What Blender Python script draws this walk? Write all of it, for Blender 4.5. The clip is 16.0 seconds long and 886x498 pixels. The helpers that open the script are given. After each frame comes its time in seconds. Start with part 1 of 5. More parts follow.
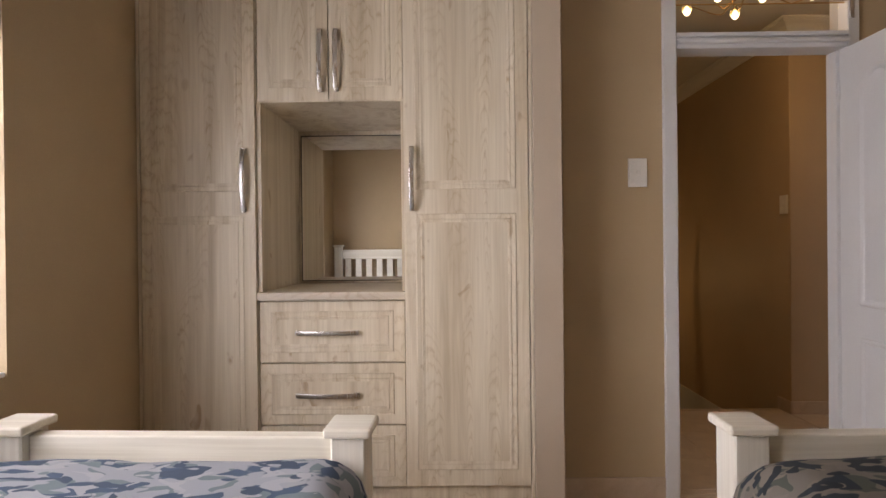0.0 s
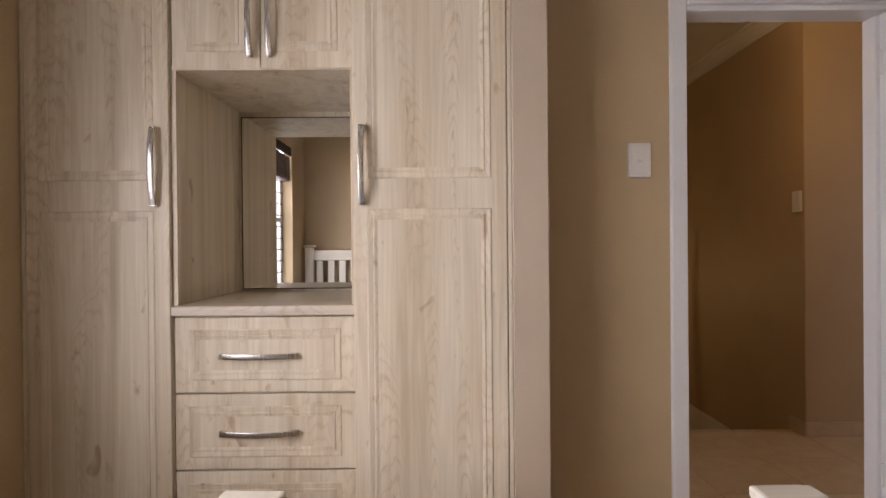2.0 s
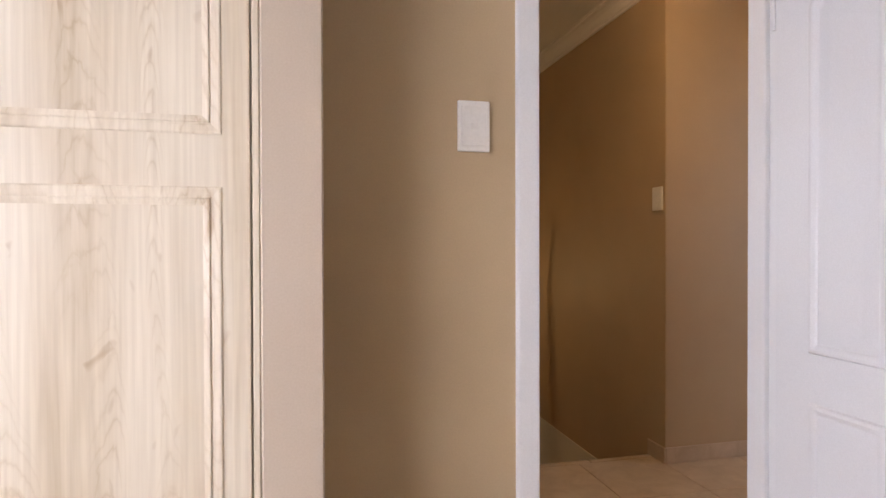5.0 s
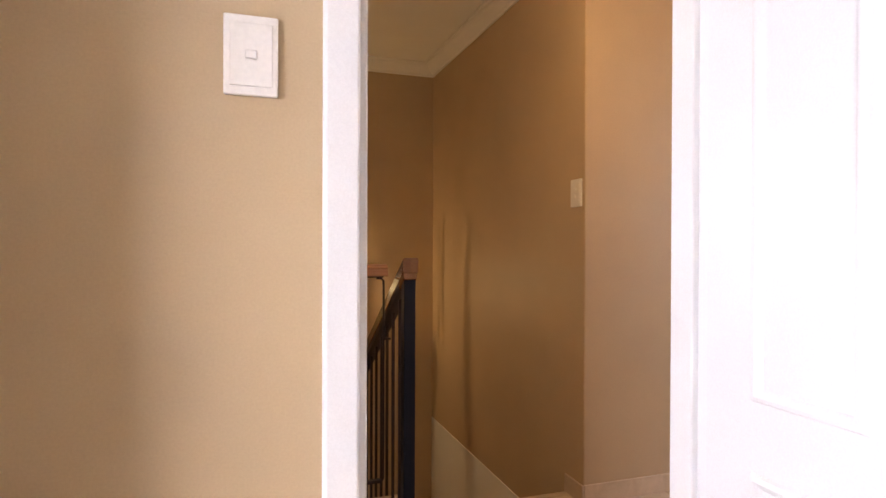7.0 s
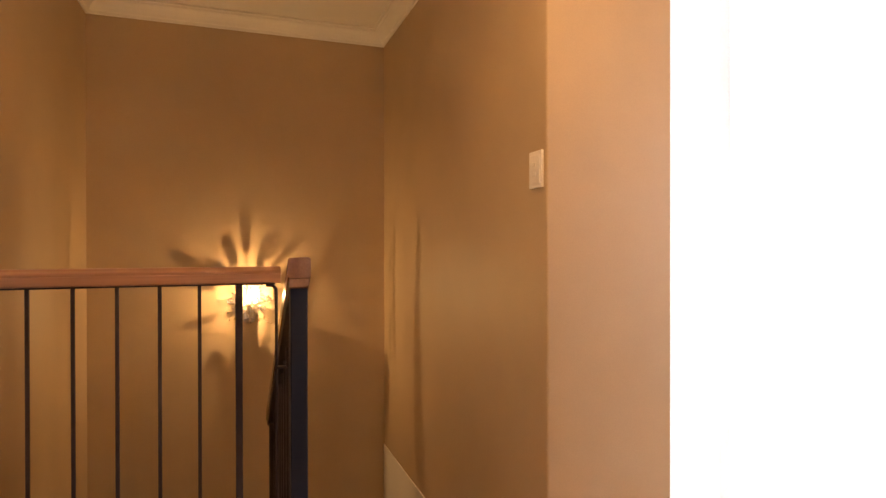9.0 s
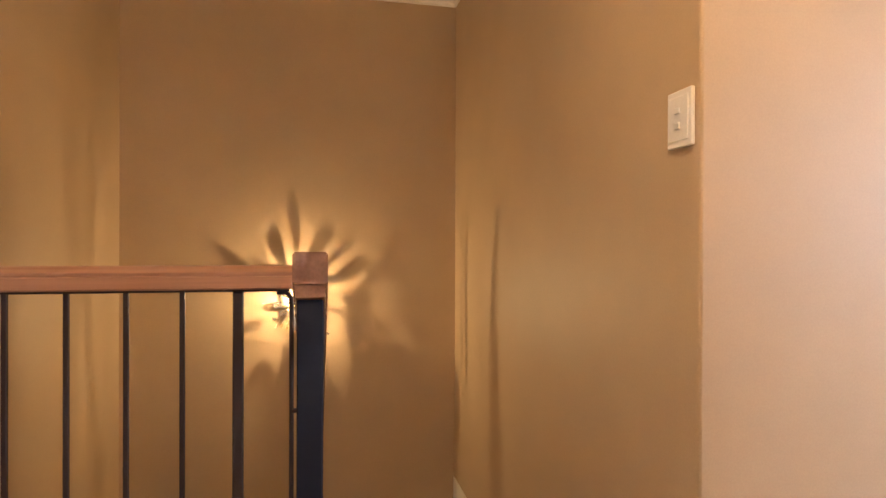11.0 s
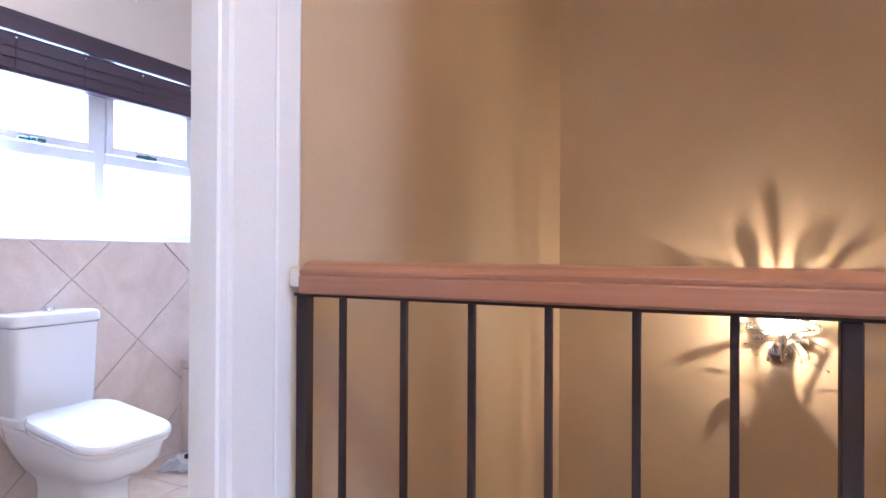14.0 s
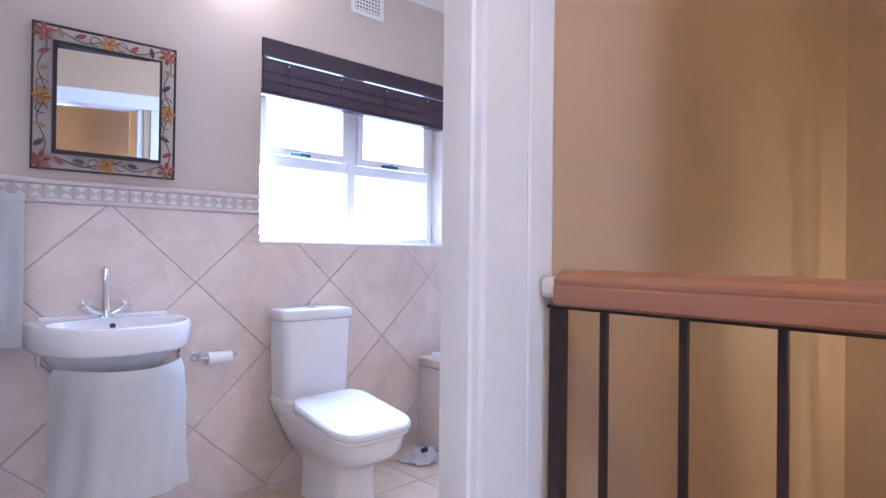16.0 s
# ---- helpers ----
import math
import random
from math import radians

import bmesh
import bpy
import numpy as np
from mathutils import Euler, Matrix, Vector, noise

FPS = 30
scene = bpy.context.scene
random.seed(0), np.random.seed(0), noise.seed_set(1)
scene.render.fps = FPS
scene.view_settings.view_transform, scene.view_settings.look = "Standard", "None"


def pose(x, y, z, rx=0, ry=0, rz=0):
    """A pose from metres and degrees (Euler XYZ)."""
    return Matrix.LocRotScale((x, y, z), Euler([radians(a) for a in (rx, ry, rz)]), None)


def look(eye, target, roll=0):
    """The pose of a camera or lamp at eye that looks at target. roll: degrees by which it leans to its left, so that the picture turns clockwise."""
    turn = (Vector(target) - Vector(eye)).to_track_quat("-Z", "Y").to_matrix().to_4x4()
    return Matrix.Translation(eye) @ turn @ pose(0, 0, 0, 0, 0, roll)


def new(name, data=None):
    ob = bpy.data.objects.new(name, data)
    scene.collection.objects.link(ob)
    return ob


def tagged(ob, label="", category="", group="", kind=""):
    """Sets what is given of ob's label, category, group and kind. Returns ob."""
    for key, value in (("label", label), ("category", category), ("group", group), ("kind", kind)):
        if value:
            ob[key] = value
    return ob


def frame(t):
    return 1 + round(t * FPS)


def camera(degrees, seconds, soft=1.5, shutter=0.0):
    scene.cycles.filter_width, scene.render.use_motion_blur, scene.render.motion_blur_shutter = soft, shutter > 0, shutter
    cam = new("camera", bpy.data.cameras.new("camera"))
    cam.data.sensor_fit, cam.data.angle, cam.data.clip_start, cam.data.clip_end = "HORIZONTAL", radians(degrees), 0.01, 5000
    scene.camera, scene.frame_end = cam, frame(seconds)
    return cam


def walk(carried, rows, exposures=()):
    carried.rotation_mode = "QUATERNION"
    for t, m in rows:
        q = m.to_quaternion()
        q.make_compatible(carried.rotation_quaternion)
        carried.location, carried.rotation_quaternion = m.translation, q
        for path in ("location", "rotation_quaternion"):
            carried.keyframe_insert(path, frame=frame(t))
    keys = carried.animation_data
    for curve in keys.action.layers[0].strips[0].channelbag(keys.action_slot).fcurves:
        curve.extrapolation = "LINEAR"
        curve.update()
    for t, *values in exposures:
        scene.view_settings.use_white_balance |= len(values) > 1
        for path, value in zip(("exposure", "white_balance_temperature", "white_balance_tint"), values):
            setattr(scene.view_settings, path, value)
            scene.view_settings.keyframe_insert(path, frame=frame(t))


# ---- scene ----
cam = camera(74.4, 16.0)
PATH = [
    (0, (0.302, 0.481, 1.16), (0.28, 2.481, 1.152), -0.6),
    (0.5, (0.323, 0.595, 1.161), (0.304, 2.595, 1.157), -0.6),
    (1, (0.351, 0.694, 1.161), (0.336, 2.694, 1.153), -0.6),
    (1.5, (0.372, 0.818, 1.163), (0.365, 2.818, 1.158), -0.6),
    (2, (0.403, 0.952, 1.172), (0.417, 2.952, 1.161), -0.5),
    (2.5, (0.45, 1.063, 1.163), (0.508, 3.062, 1.153), -0.5),
    (3, (0.521, 1.208, 1.169), (0.641, 3.204, 1.153), -0.4),
    (3.5, (0.585, 1.315, 1.182), (0.776, 3.306, 1.161), -0.3),
    (4, (0.646, 1.439, 1.189), (0.926, 3.419, 1.167), -0.3),
    (4.5, (0.695, 1.543, 1.188), (1.074, 3.507, 1.167), -0.2),
    (6.4, (0.966, 2.098, 1.183), (1.560, 4.006, 1.167), 0.0),
    (7, (1.156, 2.14, 1.179), (1.789, 4.037, 1.167), 0.2),
    (7.5, (1.285, 2.292, 1.169), (1.937, 4.183, 1.158), -0.0),
    (8, (1.408, 2.419, 1.168), (2.068, 4.307, 1.155), 0.1),
    (8.5, (1.495, 2.562, 1.156), (2.169, 4.445, 1.148), 0.1),
    (8.7, (1.547, 2.624, 1.16), (2.22, 4.507, 1.151), 0.0),
    (10.8, (1.823, 3.286, 1.132), (2.289, 5.231, 1.135), 0.2),
    (11, (1.813, 3.352, 1.137), (2.227, 5.308, 1.129), 0.2),
    (11.5, (1.797, 3.495, 1.126), (2.053, 5.479, 1.128), 0.1),
    (12, (1.772, 3.628, 1.128), (1.813, 5.627, 1.124), 0.1),
    (12.5, (1.735, 3.715, 1.123), (1.551, 5.706, 1.125), 0.2),
    (13, (1.699, 3.819, 1.113), (1.214, 5.759, 1.107), 0.2),
    (13.5, (1.588, 3.894, 1.099), (0.934, 5.784, 1.133), 0.6),
    (14, (1.498, 3.958, 1.109), (0.623, 5.756, 1.12), 0.3),
    (14.5, (1.439, 3.989, 1.118), (0.369, 5.678, 1.124), 0.3),
    (15, (1.414, 3.997, 1.115), (0.173, 5.566, 1.124), 0.5),
    (15.5, (1.397, 3.999, 1.114), (0.038, 5.466, 1.129), 0.7),
    (16, (1.379, 4.019, 1.115), (-0.089, 5.377, 1.129), 0.7),
]
walk(cam, [(t, look(eye, target, roll)) for t, eye, target, roll in PATH],
     [(0, -1.52, 7150, 19), (2, -1.34, 7050, 20), (3, -1.12, 6800, 18), (3.5, -0.93, 6700, 18), (4.5, -0.74, 6550, 19), (7, 0.18, 6600, 21), (8.7, 0.58, 7750, 29), (11, 1.04, 6050, 19), (12, 1.35, 5450, 18), (13, 1.14, 4780, 19), (13.5, 1.10, 4530, 20), (14, 1.34, 4500, 20), (14.5, 1.47, 4470, 20), (15, 1.42, 4500, 21), (16, 1.02, 4530, 22)])

# ---- world and light ----
world = bpy.data.worlds.new("world")
scene.world = world
world.use_nodes = True
_wn = world.node_tree
_sky = _wn.nodes.new("ShaderNodeTexSky")
_sky.sky_type, _sky.sun_disc = "NISHITA", False
_sky.sun_elevation, _sky.sun_rotation = radians(55), radians(100)
_wn.links.new(_sky.outputs[0], _wn.nodes["Background"].inputs[0])
_wn.nodes["Background"].inputs[1].default_value = 0.1


def lamp(name, kind, m, power, color=(1, 1, 1), **more):
    data = bpy.data.lights.new(name, kind)
    data.energy, data.color = power, color
    if "size" in more:
        data.shape, data.size, data.size_y = "RECTANGLE", more["size"], more["size_y"]
    if "radius" in more:
        data.shadow_soft_size = more["radius"]
    ob = new(name, data)
    ob.matrix_world = m
    return ob


_sun = lamp("sun", "SUN", look((10, -3, 14), (0, 3, 0)), 2.0, (1, 0.95, 0.88))
_sun.data.angle = radians(0.5)
DAY = (0.86, 0.93, 1.0)
WARM = (1.0, 0.675, 0.315)
lamp("bedroom_window_light", "AREA", look((-1.50, 1.365, 1.62), (0.5, 2.00, 1.20)), 262, (0.90, 0.94, 1.04), size=2.0, size_y=1.6)
lamp("bathroom_window_light", "AREA", look((-1.30, 5.85, 1.50), (1, 5.5, 1.1)), 29, DAY, size=1.1, size_y=0.7)
lamp("landing_lamp_light", "POINT", pose(2.03, 3.62, 2.53), 32, WARM, radius=0.02)
for _sx, _power in ((1.685, 10.0), (1.735, 1.8)):
    lamp("sconce_light", "POINT", pose(_sx, 6.648, 0.846), _power, (1.0, 0.71, 0.31), radius=0.002)
lamp("bathroom_lamp_light", "POINT", pose(-0.98, 5.15, 2.44), 3.0, (1.0, 0.80, 0.60), radius=0.05)
# added daylight from the unseen room at the passage end
lamp("unseen_far_room_light", "AREA", look((5.38, 3.36, 1.5), (0.765, 4.95, 1.2)), 27, DAY, size=0.30, size_y=1.1)

# ---- materials ----


def material(name, rough=0.5, metal=0.0, spec=0.5):
    m = bpy.data.materials.new(name)
    m.use_nodes = True
    n = m.node_tree.nodes["Principled BSDF"]
    n.inputs["Roughness"].default_value = rough
    n.inputs["Metallic"].default_value = metal
    n.inputs["Specular IOR Level"].default_value = spec
    return m, m.node_tree, n


def node(tree, kind, **values):
    n = tree.nodes.new(kind)
    for k, v in values.items():
        n.inputs[k].default_value = v
    return n


def coords(tree, scale=(1, 1, 1), shuffle=False):
    """Object coordinates, scaled, and moved by the object's random number where asked."""
    tc = tree.nodes.new("ShaderNodeTexCoord")
    mp = tree.nodes.new("ShaderNodeMapping")
    mp.inputs["Scale"].default_value = scale
    tree.links.new(tc.outputs["Object"], mp.inputs["Vector"])
    if shuffle:
        info = tree.nodes.new("ShaderNodeObjectInfo")
        mul = tree.nodes.new("ShaderNodeVectorMath")
        mul.operation = "SCALE"
        mul.inputs[0].default_value = (7.3, 5.1, 3.7)
        tree.links.new(info.outputs["Random"], mul.inputs["Scale"])
        tree.links.new(mul.outputs[0], mp.inputs["Location"])
    return mp.outputs[0]


def noise_tex(tree, vec, scale, detail=4.0, rough=0.55, distort=0.0):
    n = node(tree, "ShaderNodeTexNoise", Scale=scale, Detail=detail, Roughness=rough, Distortion=distort)
    tree.links.new(vec, n.inputs["Vector"])
    return n.outputs["Fac"]


def ramp(tree, fac, stops):
    r = tree.nodes.new("ShaderNodeValToRGB")
    els = r.color_ramp.elements
    while len(els) < len(stops):
        els.new(0.5)
    for e, (p, c) in zip(els, stops):
        e.position, e.color = p, (*c, 1)
    tree.links.new(fac, r.inputs["Fac"])
    return r.outputs["Color"]


def mixed(tree, a, b, fac, how="MIX"):
    m = tree.nodes.new("ShaderNodeMix")
    m.data_type, m.blend_type = "RGBA", how
    for sock, v in ((m.inputs["Factor"], fac), (m.inputs["A"], a), (m.inputs["B"], b)):
        if isinstance(v, (int, float)):
            sock.default_value = v
        elif isinstance(v, tuple):
            sock.default_value = (*v, 1)
        else:
            tree.links.new(v, sock)
    return m.outputs["Result"]


def bumped(tree, bsdf, fac, strength=0.1, distance=0.002):
    b = node(tree, "ShaderNodeBump", Strength=strength, Distance=distance)
    tree.links.new(fac, b.inputs["Height"])
    tree.links.new(b.outputs[0], bsdf.inputs["Normal"])


def paint(name, color, rough=0.5, var=0.08, grain=220, bump=0.08, shuffle=False, spec=0.5):
    """Paint with broad unevenness and roller grain."""
    m, t, b = material(name, rough, 0, spec)
    v = coords(t, shuffle=shuffle)
    lo = tuple(c * (1 - var) for c in color)
    hi = tuple(min(1, c * (1 + var)) for c in color)
    wide = ramp(t, noise_tex(t, v, 1.7, 3), [(0.3, lo), (0.7, hi)])
    fine = noise_tex(t, v, grain, 3)
    t.links.new(mixed(t, wide, ramp(t, fine, [(0.3, (0.93,) * 3), (0.7, (1,) * 3)]), 1.0, "MULTIPLY"), b.inputs["Base Color"])
    bumped(t, b, fine, bump, 0.002)
    return m


def timber(name, stops, axis="z", rough=0.45, fine=60, bump=0.06, knots=True, gloss=0.5, lines=0.8):
    """Wood grain that runs along one axis, shifted from piece to piece."""
    m, t, b = material(name, rough, 0, gloss)
    k = {"x": (0.055, 1, 1), "y": (1, 0.055, 1), "z": (1, 1, 0.055)}[axis]
    v = coords(t, k, True)
    broad = noise_tex(t, v, 9, 4, 0.55, 0.7)
    col = ramp(t, broad, stops)
    k2 = tuple(0.02 if q < 1 else 1 for q in k)
    line = noise_tex(t, coords(t, k2, True), fine * 2.2, 3, 0.6)
    col = mixed(t, col, ramp(t, line, [(0.35, (0.86, 0.84, 0.82)), (0.65, (1, 1, 1))]), lines, "MULTIPLY")
    if knots:
        # flat-sawn arches: nested curves about a heart line, repeated from board to board
        mix = coords(t, (1, 1, 1), True)
        along, across = {"z": ("Z", "X"), "x": ("X", "Z"), "y": ("Y", "X")}[axis]
        sep = t.nodes.new("ShaderNodeSeparateXYZ")
        t.links.new(mix, sep.inputs[0])

        def calc(op, p, q=0.0, r=None):
            n = t.nodes.new("ShaderNodeMath")
            n.operation = op
            for i, value in enumerate((p, q) if r is None else (p, q, r)):
                if isinstance(value, (int, float)):
                    n.inputs[i].default_value = value
                else:
                    t.links.new(value, n.inputs[i])
            return n.outputs[0]

        drift = noise_tex(t, coords(t, tuple(0.2 if q < 1 else 1 for q in k), True), 3.0, 2)
        u = calc("ADD", sep.outputs[across], calc("MULTIPLY", drift, 0.55))
        u = calc("SUBTRACT", calc("PINGPONG", u, 0.20), 0.10)
        wob = noise_tex(t, coords(t, tuple(0.35 if q < 1 else 1 for q in k), True), 26.0, 3, 0.6, 0.4)
        f = calc("ADD", calc("ADD", sep.outputs[along], calc("MULTIPLY", calc("MULTIPLY", u, u), 60.0)), calc("MULTIPLY", wob, 0.16))
        tri = calc("PINGPONG", calc("MULTIPLY", f, 30.0), 1.0)
        bands = ramp(t, tri, [(0.0, (0.76, 0.69, 0.59)), (0.30, (0.95, 0.93, 0.90)), (0.65, (1, 1, 1))])
        heart = calc("SUBTRACT", 1.0, calc("MULTIPLY", calc("ABSOLUTE", u), 13.0))
        patch = noise_tex(t, coords(t, tuple(0.4 if q < 1 else 1 for q in k), True), 2.6, 2)
        where = ramp(t, calc("MULTIPLY", heart, patch), [(0.14, (0, 0, 0)), (0.50, (1, 1, 1))])
        col = mixed(t, col, mixed(t, (1, 1, 1), bands, where), 0.75, "MULTIPLY")
        k3 = tuple(0.5 if q < 1 else 1 for q in k)
        spots = noise_tex(t, coords(t, k3, True), 15, 2, 0.5, 0.8)
        col = mixed(t, col, ramp(t, spots, [(0.665, (1, 1, 1)), (0.76, (0.62, 0.50, 0.38))]), 0.8, "MULTIPLY")
    t.links.new(col, b.inputs["Base Color"])
    bumped(t, b, line, bump, 0.001)
    return m


def metal(name, color, rough):
    m, t, b = material(name, rough, 1.0)
    b.inputs["Base Color"].default_value = (*color, 1)
    v = coords(t, (1, 1, 0.05))
    f = noise_tex(t, v, 300, 2)
    r = node(t, "ShaderNodeMapRange")
    r.inputs["To Min"].default_value, r.inputs["To Max"].default_value = rough * 0.95, rough * 1.06
    t.links.new(f, r.inputs["Value"])
    t.links.new(r.outputs[0], b.inputs["Roughness"])
    return m


def glow(name, color, strength):
    m = bpy.data.materials.new(name)
    m.use_nodes = True
    t = m.node_tree
    t.nodes.clear()
    e = node(t, "ShaderNodeEmission", Color=(*color, 1), Strength=strength)
    o = t.nodes.new("ShaderNodeOutputMaterial")
    t.links.new(e.outputs[0], o.inputs[0])
    return m


def tile_mat(name, a, b_, rough=0.3, scale=9):
    """Glazed tile: clouded colour, shifted from tile to tile."""
    m, t, b = material(name, rough)
    v = coords(t, shuffle=True)
    f = noise_tex(t, v, scale, 6, 0.65, 0.6)
    col = ramp(t, f, [(0.32, a), (0.68, b_)])
    spk = noise_tex(t, v, scale * 16, 3, 0.6)
    col = mixed(t, col, ramp(t, spk, [(0.35, (0.965, 0.96, 0.955)), (0.6, (1, 1, 1))]), 1.0, "MULTIPLY")
    t.links.new(col, b.inputs["Base Color"])
    bumped(t, b, f, 0.02, 0.002)
    return m


def fabric(name, color, scale=500, bump=0.25, rough=0.95):
    m, t, b = material(name, rough, 0, 0.15)
    v = coords(t)
    w = noise_tex(t, v, scale, 2)
    c2 = tuple(c * 0.88 for c in color)
    t.links.new(ramp(t, w, [(0.3, c2), (0.7, color)]), b.inputs["Base Color"])
    b.inputs["Sheen Weight"].default_value = 0.25
    bumped(t, b, w, bump, 0.002)
    return m


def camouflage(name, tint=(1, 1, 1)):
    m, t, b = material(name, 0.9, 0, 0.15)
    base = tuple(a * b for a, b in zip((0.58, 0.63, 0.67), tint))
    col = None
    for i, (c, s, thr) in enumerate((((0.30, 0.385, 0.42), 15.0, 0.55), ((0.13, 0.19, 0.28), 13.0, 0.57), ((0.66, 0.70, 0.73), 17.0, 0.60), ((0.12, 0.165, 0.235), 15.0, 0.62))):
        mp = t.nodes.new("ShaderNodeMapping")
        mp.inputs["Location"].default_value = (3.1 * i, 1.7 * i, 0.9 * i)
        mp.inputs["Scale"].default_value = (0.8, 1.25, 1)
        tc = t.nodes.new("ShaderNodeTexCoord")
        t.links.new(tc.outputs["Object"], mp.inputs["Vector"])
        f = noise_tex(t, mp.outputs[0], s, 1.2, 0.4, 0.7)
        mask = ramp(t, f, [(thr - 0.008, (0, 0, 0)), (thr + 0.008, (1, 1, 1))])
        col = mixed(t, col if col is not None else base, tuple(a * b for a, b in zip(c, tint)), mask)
    t.links.new(col, b.inputs["Base Color"])
    bumped(t, b, noise_tex(t, coords(t), 420, 2), 0.2, 0.002)
    return m


WALL = paint("wall_paint", (0.492, 0.360, 0.225), 0.55, 0.06)
WALL_BED = paint("bedroom_wall_paint", (0.475, 0.356, 0.213), 0.55, 0.06)
WALL_BATH = paint("bathroom_paint", (0.585, 0.500, 0.412), 0.6, 0.05)
CEIL = paint("ceiling_paint", (0.80, 0.765, 0.69), 0.7, 0.04)
WHITE = paint("white_gloss_paint", (0.75, 0.75, 0.75), 0.30, 0.012, 300, 0.015)
NIB = paint("nib_paint", (0.51, 0.42, 0.325), 0.55, 0.05)
DOOR_WHITE = paint("door_leaf_paint", (0.73, 0.73, 0.735), 0.34, 0.015, 260, 0.02)
SKIRT = tile_mat("skirting_tile", (0.50, 0.38, 0.27), (0.60, 0.47, 0.35), 0.35)
OAK = timber("pale_oak_foil", [(0.24, (0.46, 0.37, 0.25)), (0.40, (0.63, 0.54, 0.405)), (0.54, (0.74, 0.66, 0.525)), (0.66, (0.63, 0.535, 0.395)), (0.80, (0.76, 0.685, 0.555))], lines=0.7)
OAK_TOP = timber("pale_oak_top", [(0.3, (0.60, 0.53, 0.43)), (0.7, (0.72, 0.65, 0.55))], "x", 0.3)
PINE = timber("whitewashed_pine", [(0.25, (0.68, 0.62, 0.50)), (0.6, (0.80, 0.76, 0.66)), (0.8, (0.74, 0.68, 0.56))], "x", 0.5, 40, 0.15, False)
PINE_Z = timber("whitewashed_pine_post", [(0.25, (0.68, 0.63, 0.53)), (0.6, (0.80, 0.77, 0.69)), (0.8, (0.74, 0.68, 0.58))], "z", 0.5, 40, 0.15, False)
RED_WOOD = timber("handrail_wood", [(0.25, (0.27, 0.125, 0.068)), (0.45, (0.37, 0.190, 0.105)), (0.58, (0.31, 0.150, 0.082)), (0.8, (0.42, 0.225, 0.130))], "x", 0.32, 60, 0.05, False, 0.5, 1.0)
# same wood along y, colour darkened for the shade on the stair rail
RED_WOOD_Y_SHADED = timber("shaded_stair_rail_wood", [(0.25, (0.15, 0.066, 0.036)), (0.45, (0.21, 0.105, 0.057)), (0.58, (0.17, 0.080, 0.044)), (0.8, (0.25, 0.130, 0.075))], "y", 0.24, 60, 0.05, False, 0.5, 1.0)
BLACK = paint("black_steel", (0.028, 0.018, 0.018), 0.5, 0.1, 150, 0.05, False, 0.3)
# part of the blue stands for daylight reflected off the newel
NAVY = paint("blue_black_steel", (0.006, 0.009, 0.022), 0.5, 0.1, 150, 0.05, False, 0.2)
STEEL = metal("brushed_steel", (0.66, 0.64, 0.62), 0.27)
CHROME = metal("chrome", (0.80, 0.81, 0.83), 0.07)
BRASS = metal("brass_wire", (0.72, 0.50, 0.22), 0.25)
CERAMIC = paint("white_ceramic", (0.82, 0.83, 0.85), 0.13, 0.006, 700, 0.004)
PLASTIC = paint("white_plastic", (0.80, 0.77, 0.72), 0.35, 0.02, 100, 0.02)
TOWEL = fabric("white_towelling", (0.94, 0.93, 0.915), 320, 0.2)
PAPER = fabric("paper", (0.84, 0.82, 0.80), 600, 0.15)
CAMO = camouflage("camouflage_cotton", (1.05, 1.0, 1.0))
# browner cloth; its dark tint also holds the shade on the right-hand bed
CAMO_BROWN_SHADED = camouflage("brown_shaded_camouflage_cotton", (0.52, 0.43, 0.35))
SHEET = fabric("white_cotton", (0.75, 0.75, 0.75))
FLOOR_TILE = tile_mat("floor_tile", (0.50, 0.375, 0.26), (0.62, 0.49, 0.36), 0.28)
WALL_TILE = tile_mat("bathroom_tile", (0.62, 0.52, 0.46), (0.74, 0.65, 0.59), 0.22, 5)
GROUT = paint("grout", (0.33, 0.27, 0.23), 0.9)
GROUT_BATH = paint("bathroom_grout", (0.46, 0.42, 0.42), 0.9)
BLIND = timber("dark_blind_wood", [(0.3, (0.036, 0.020, 0.032)), (0.7, (0.068, 0.038, 0.054))], "y", 0.35, 60, 0.05, False)
DARK = paint("dark_gap", (0.02, 0.018, 0.016), 0.8)
SKY_GLOW = glow("bright_haze", (0.90, 0.95, 1.0), 3.2)
MIRROR, _t, _b = material("mirror", 0.0, 1.0)
_b.inputs["Base Color"].default_value = (0.86, 0.87, 0.86, 1)
GLASS, _t, _b = material("window_glass", 0.0)
_b.inputs["Transmission Weight"].default_value = 1.0
_b.inputs["IOR"].default_value = 1.1

# ---- helpers ----


def bx(bm, x0, x1, y0, y1, z0, z1, bevel=0.0, seg=1):
    g = bmesh.ops.create_cube(bm, size=1.0, matrix=Matrix.LocRotScale(((x0 + x1) / 2, (y0 + y1) / 2, (z0 + z1) / 2), None, (x1 - x0, y1 - y0, z1 - z0)))
    if bevel:
        es = list({e for v in g["verts"] for e in v.link_edges})
        bmesh.ops.bevel(bm, geom=es, offset=bevel, segments=seg, affect="EDGES", profile=0.5)
    return bm


def box(*a, **k):
    return bx(bmesh.new(), *a, **k)


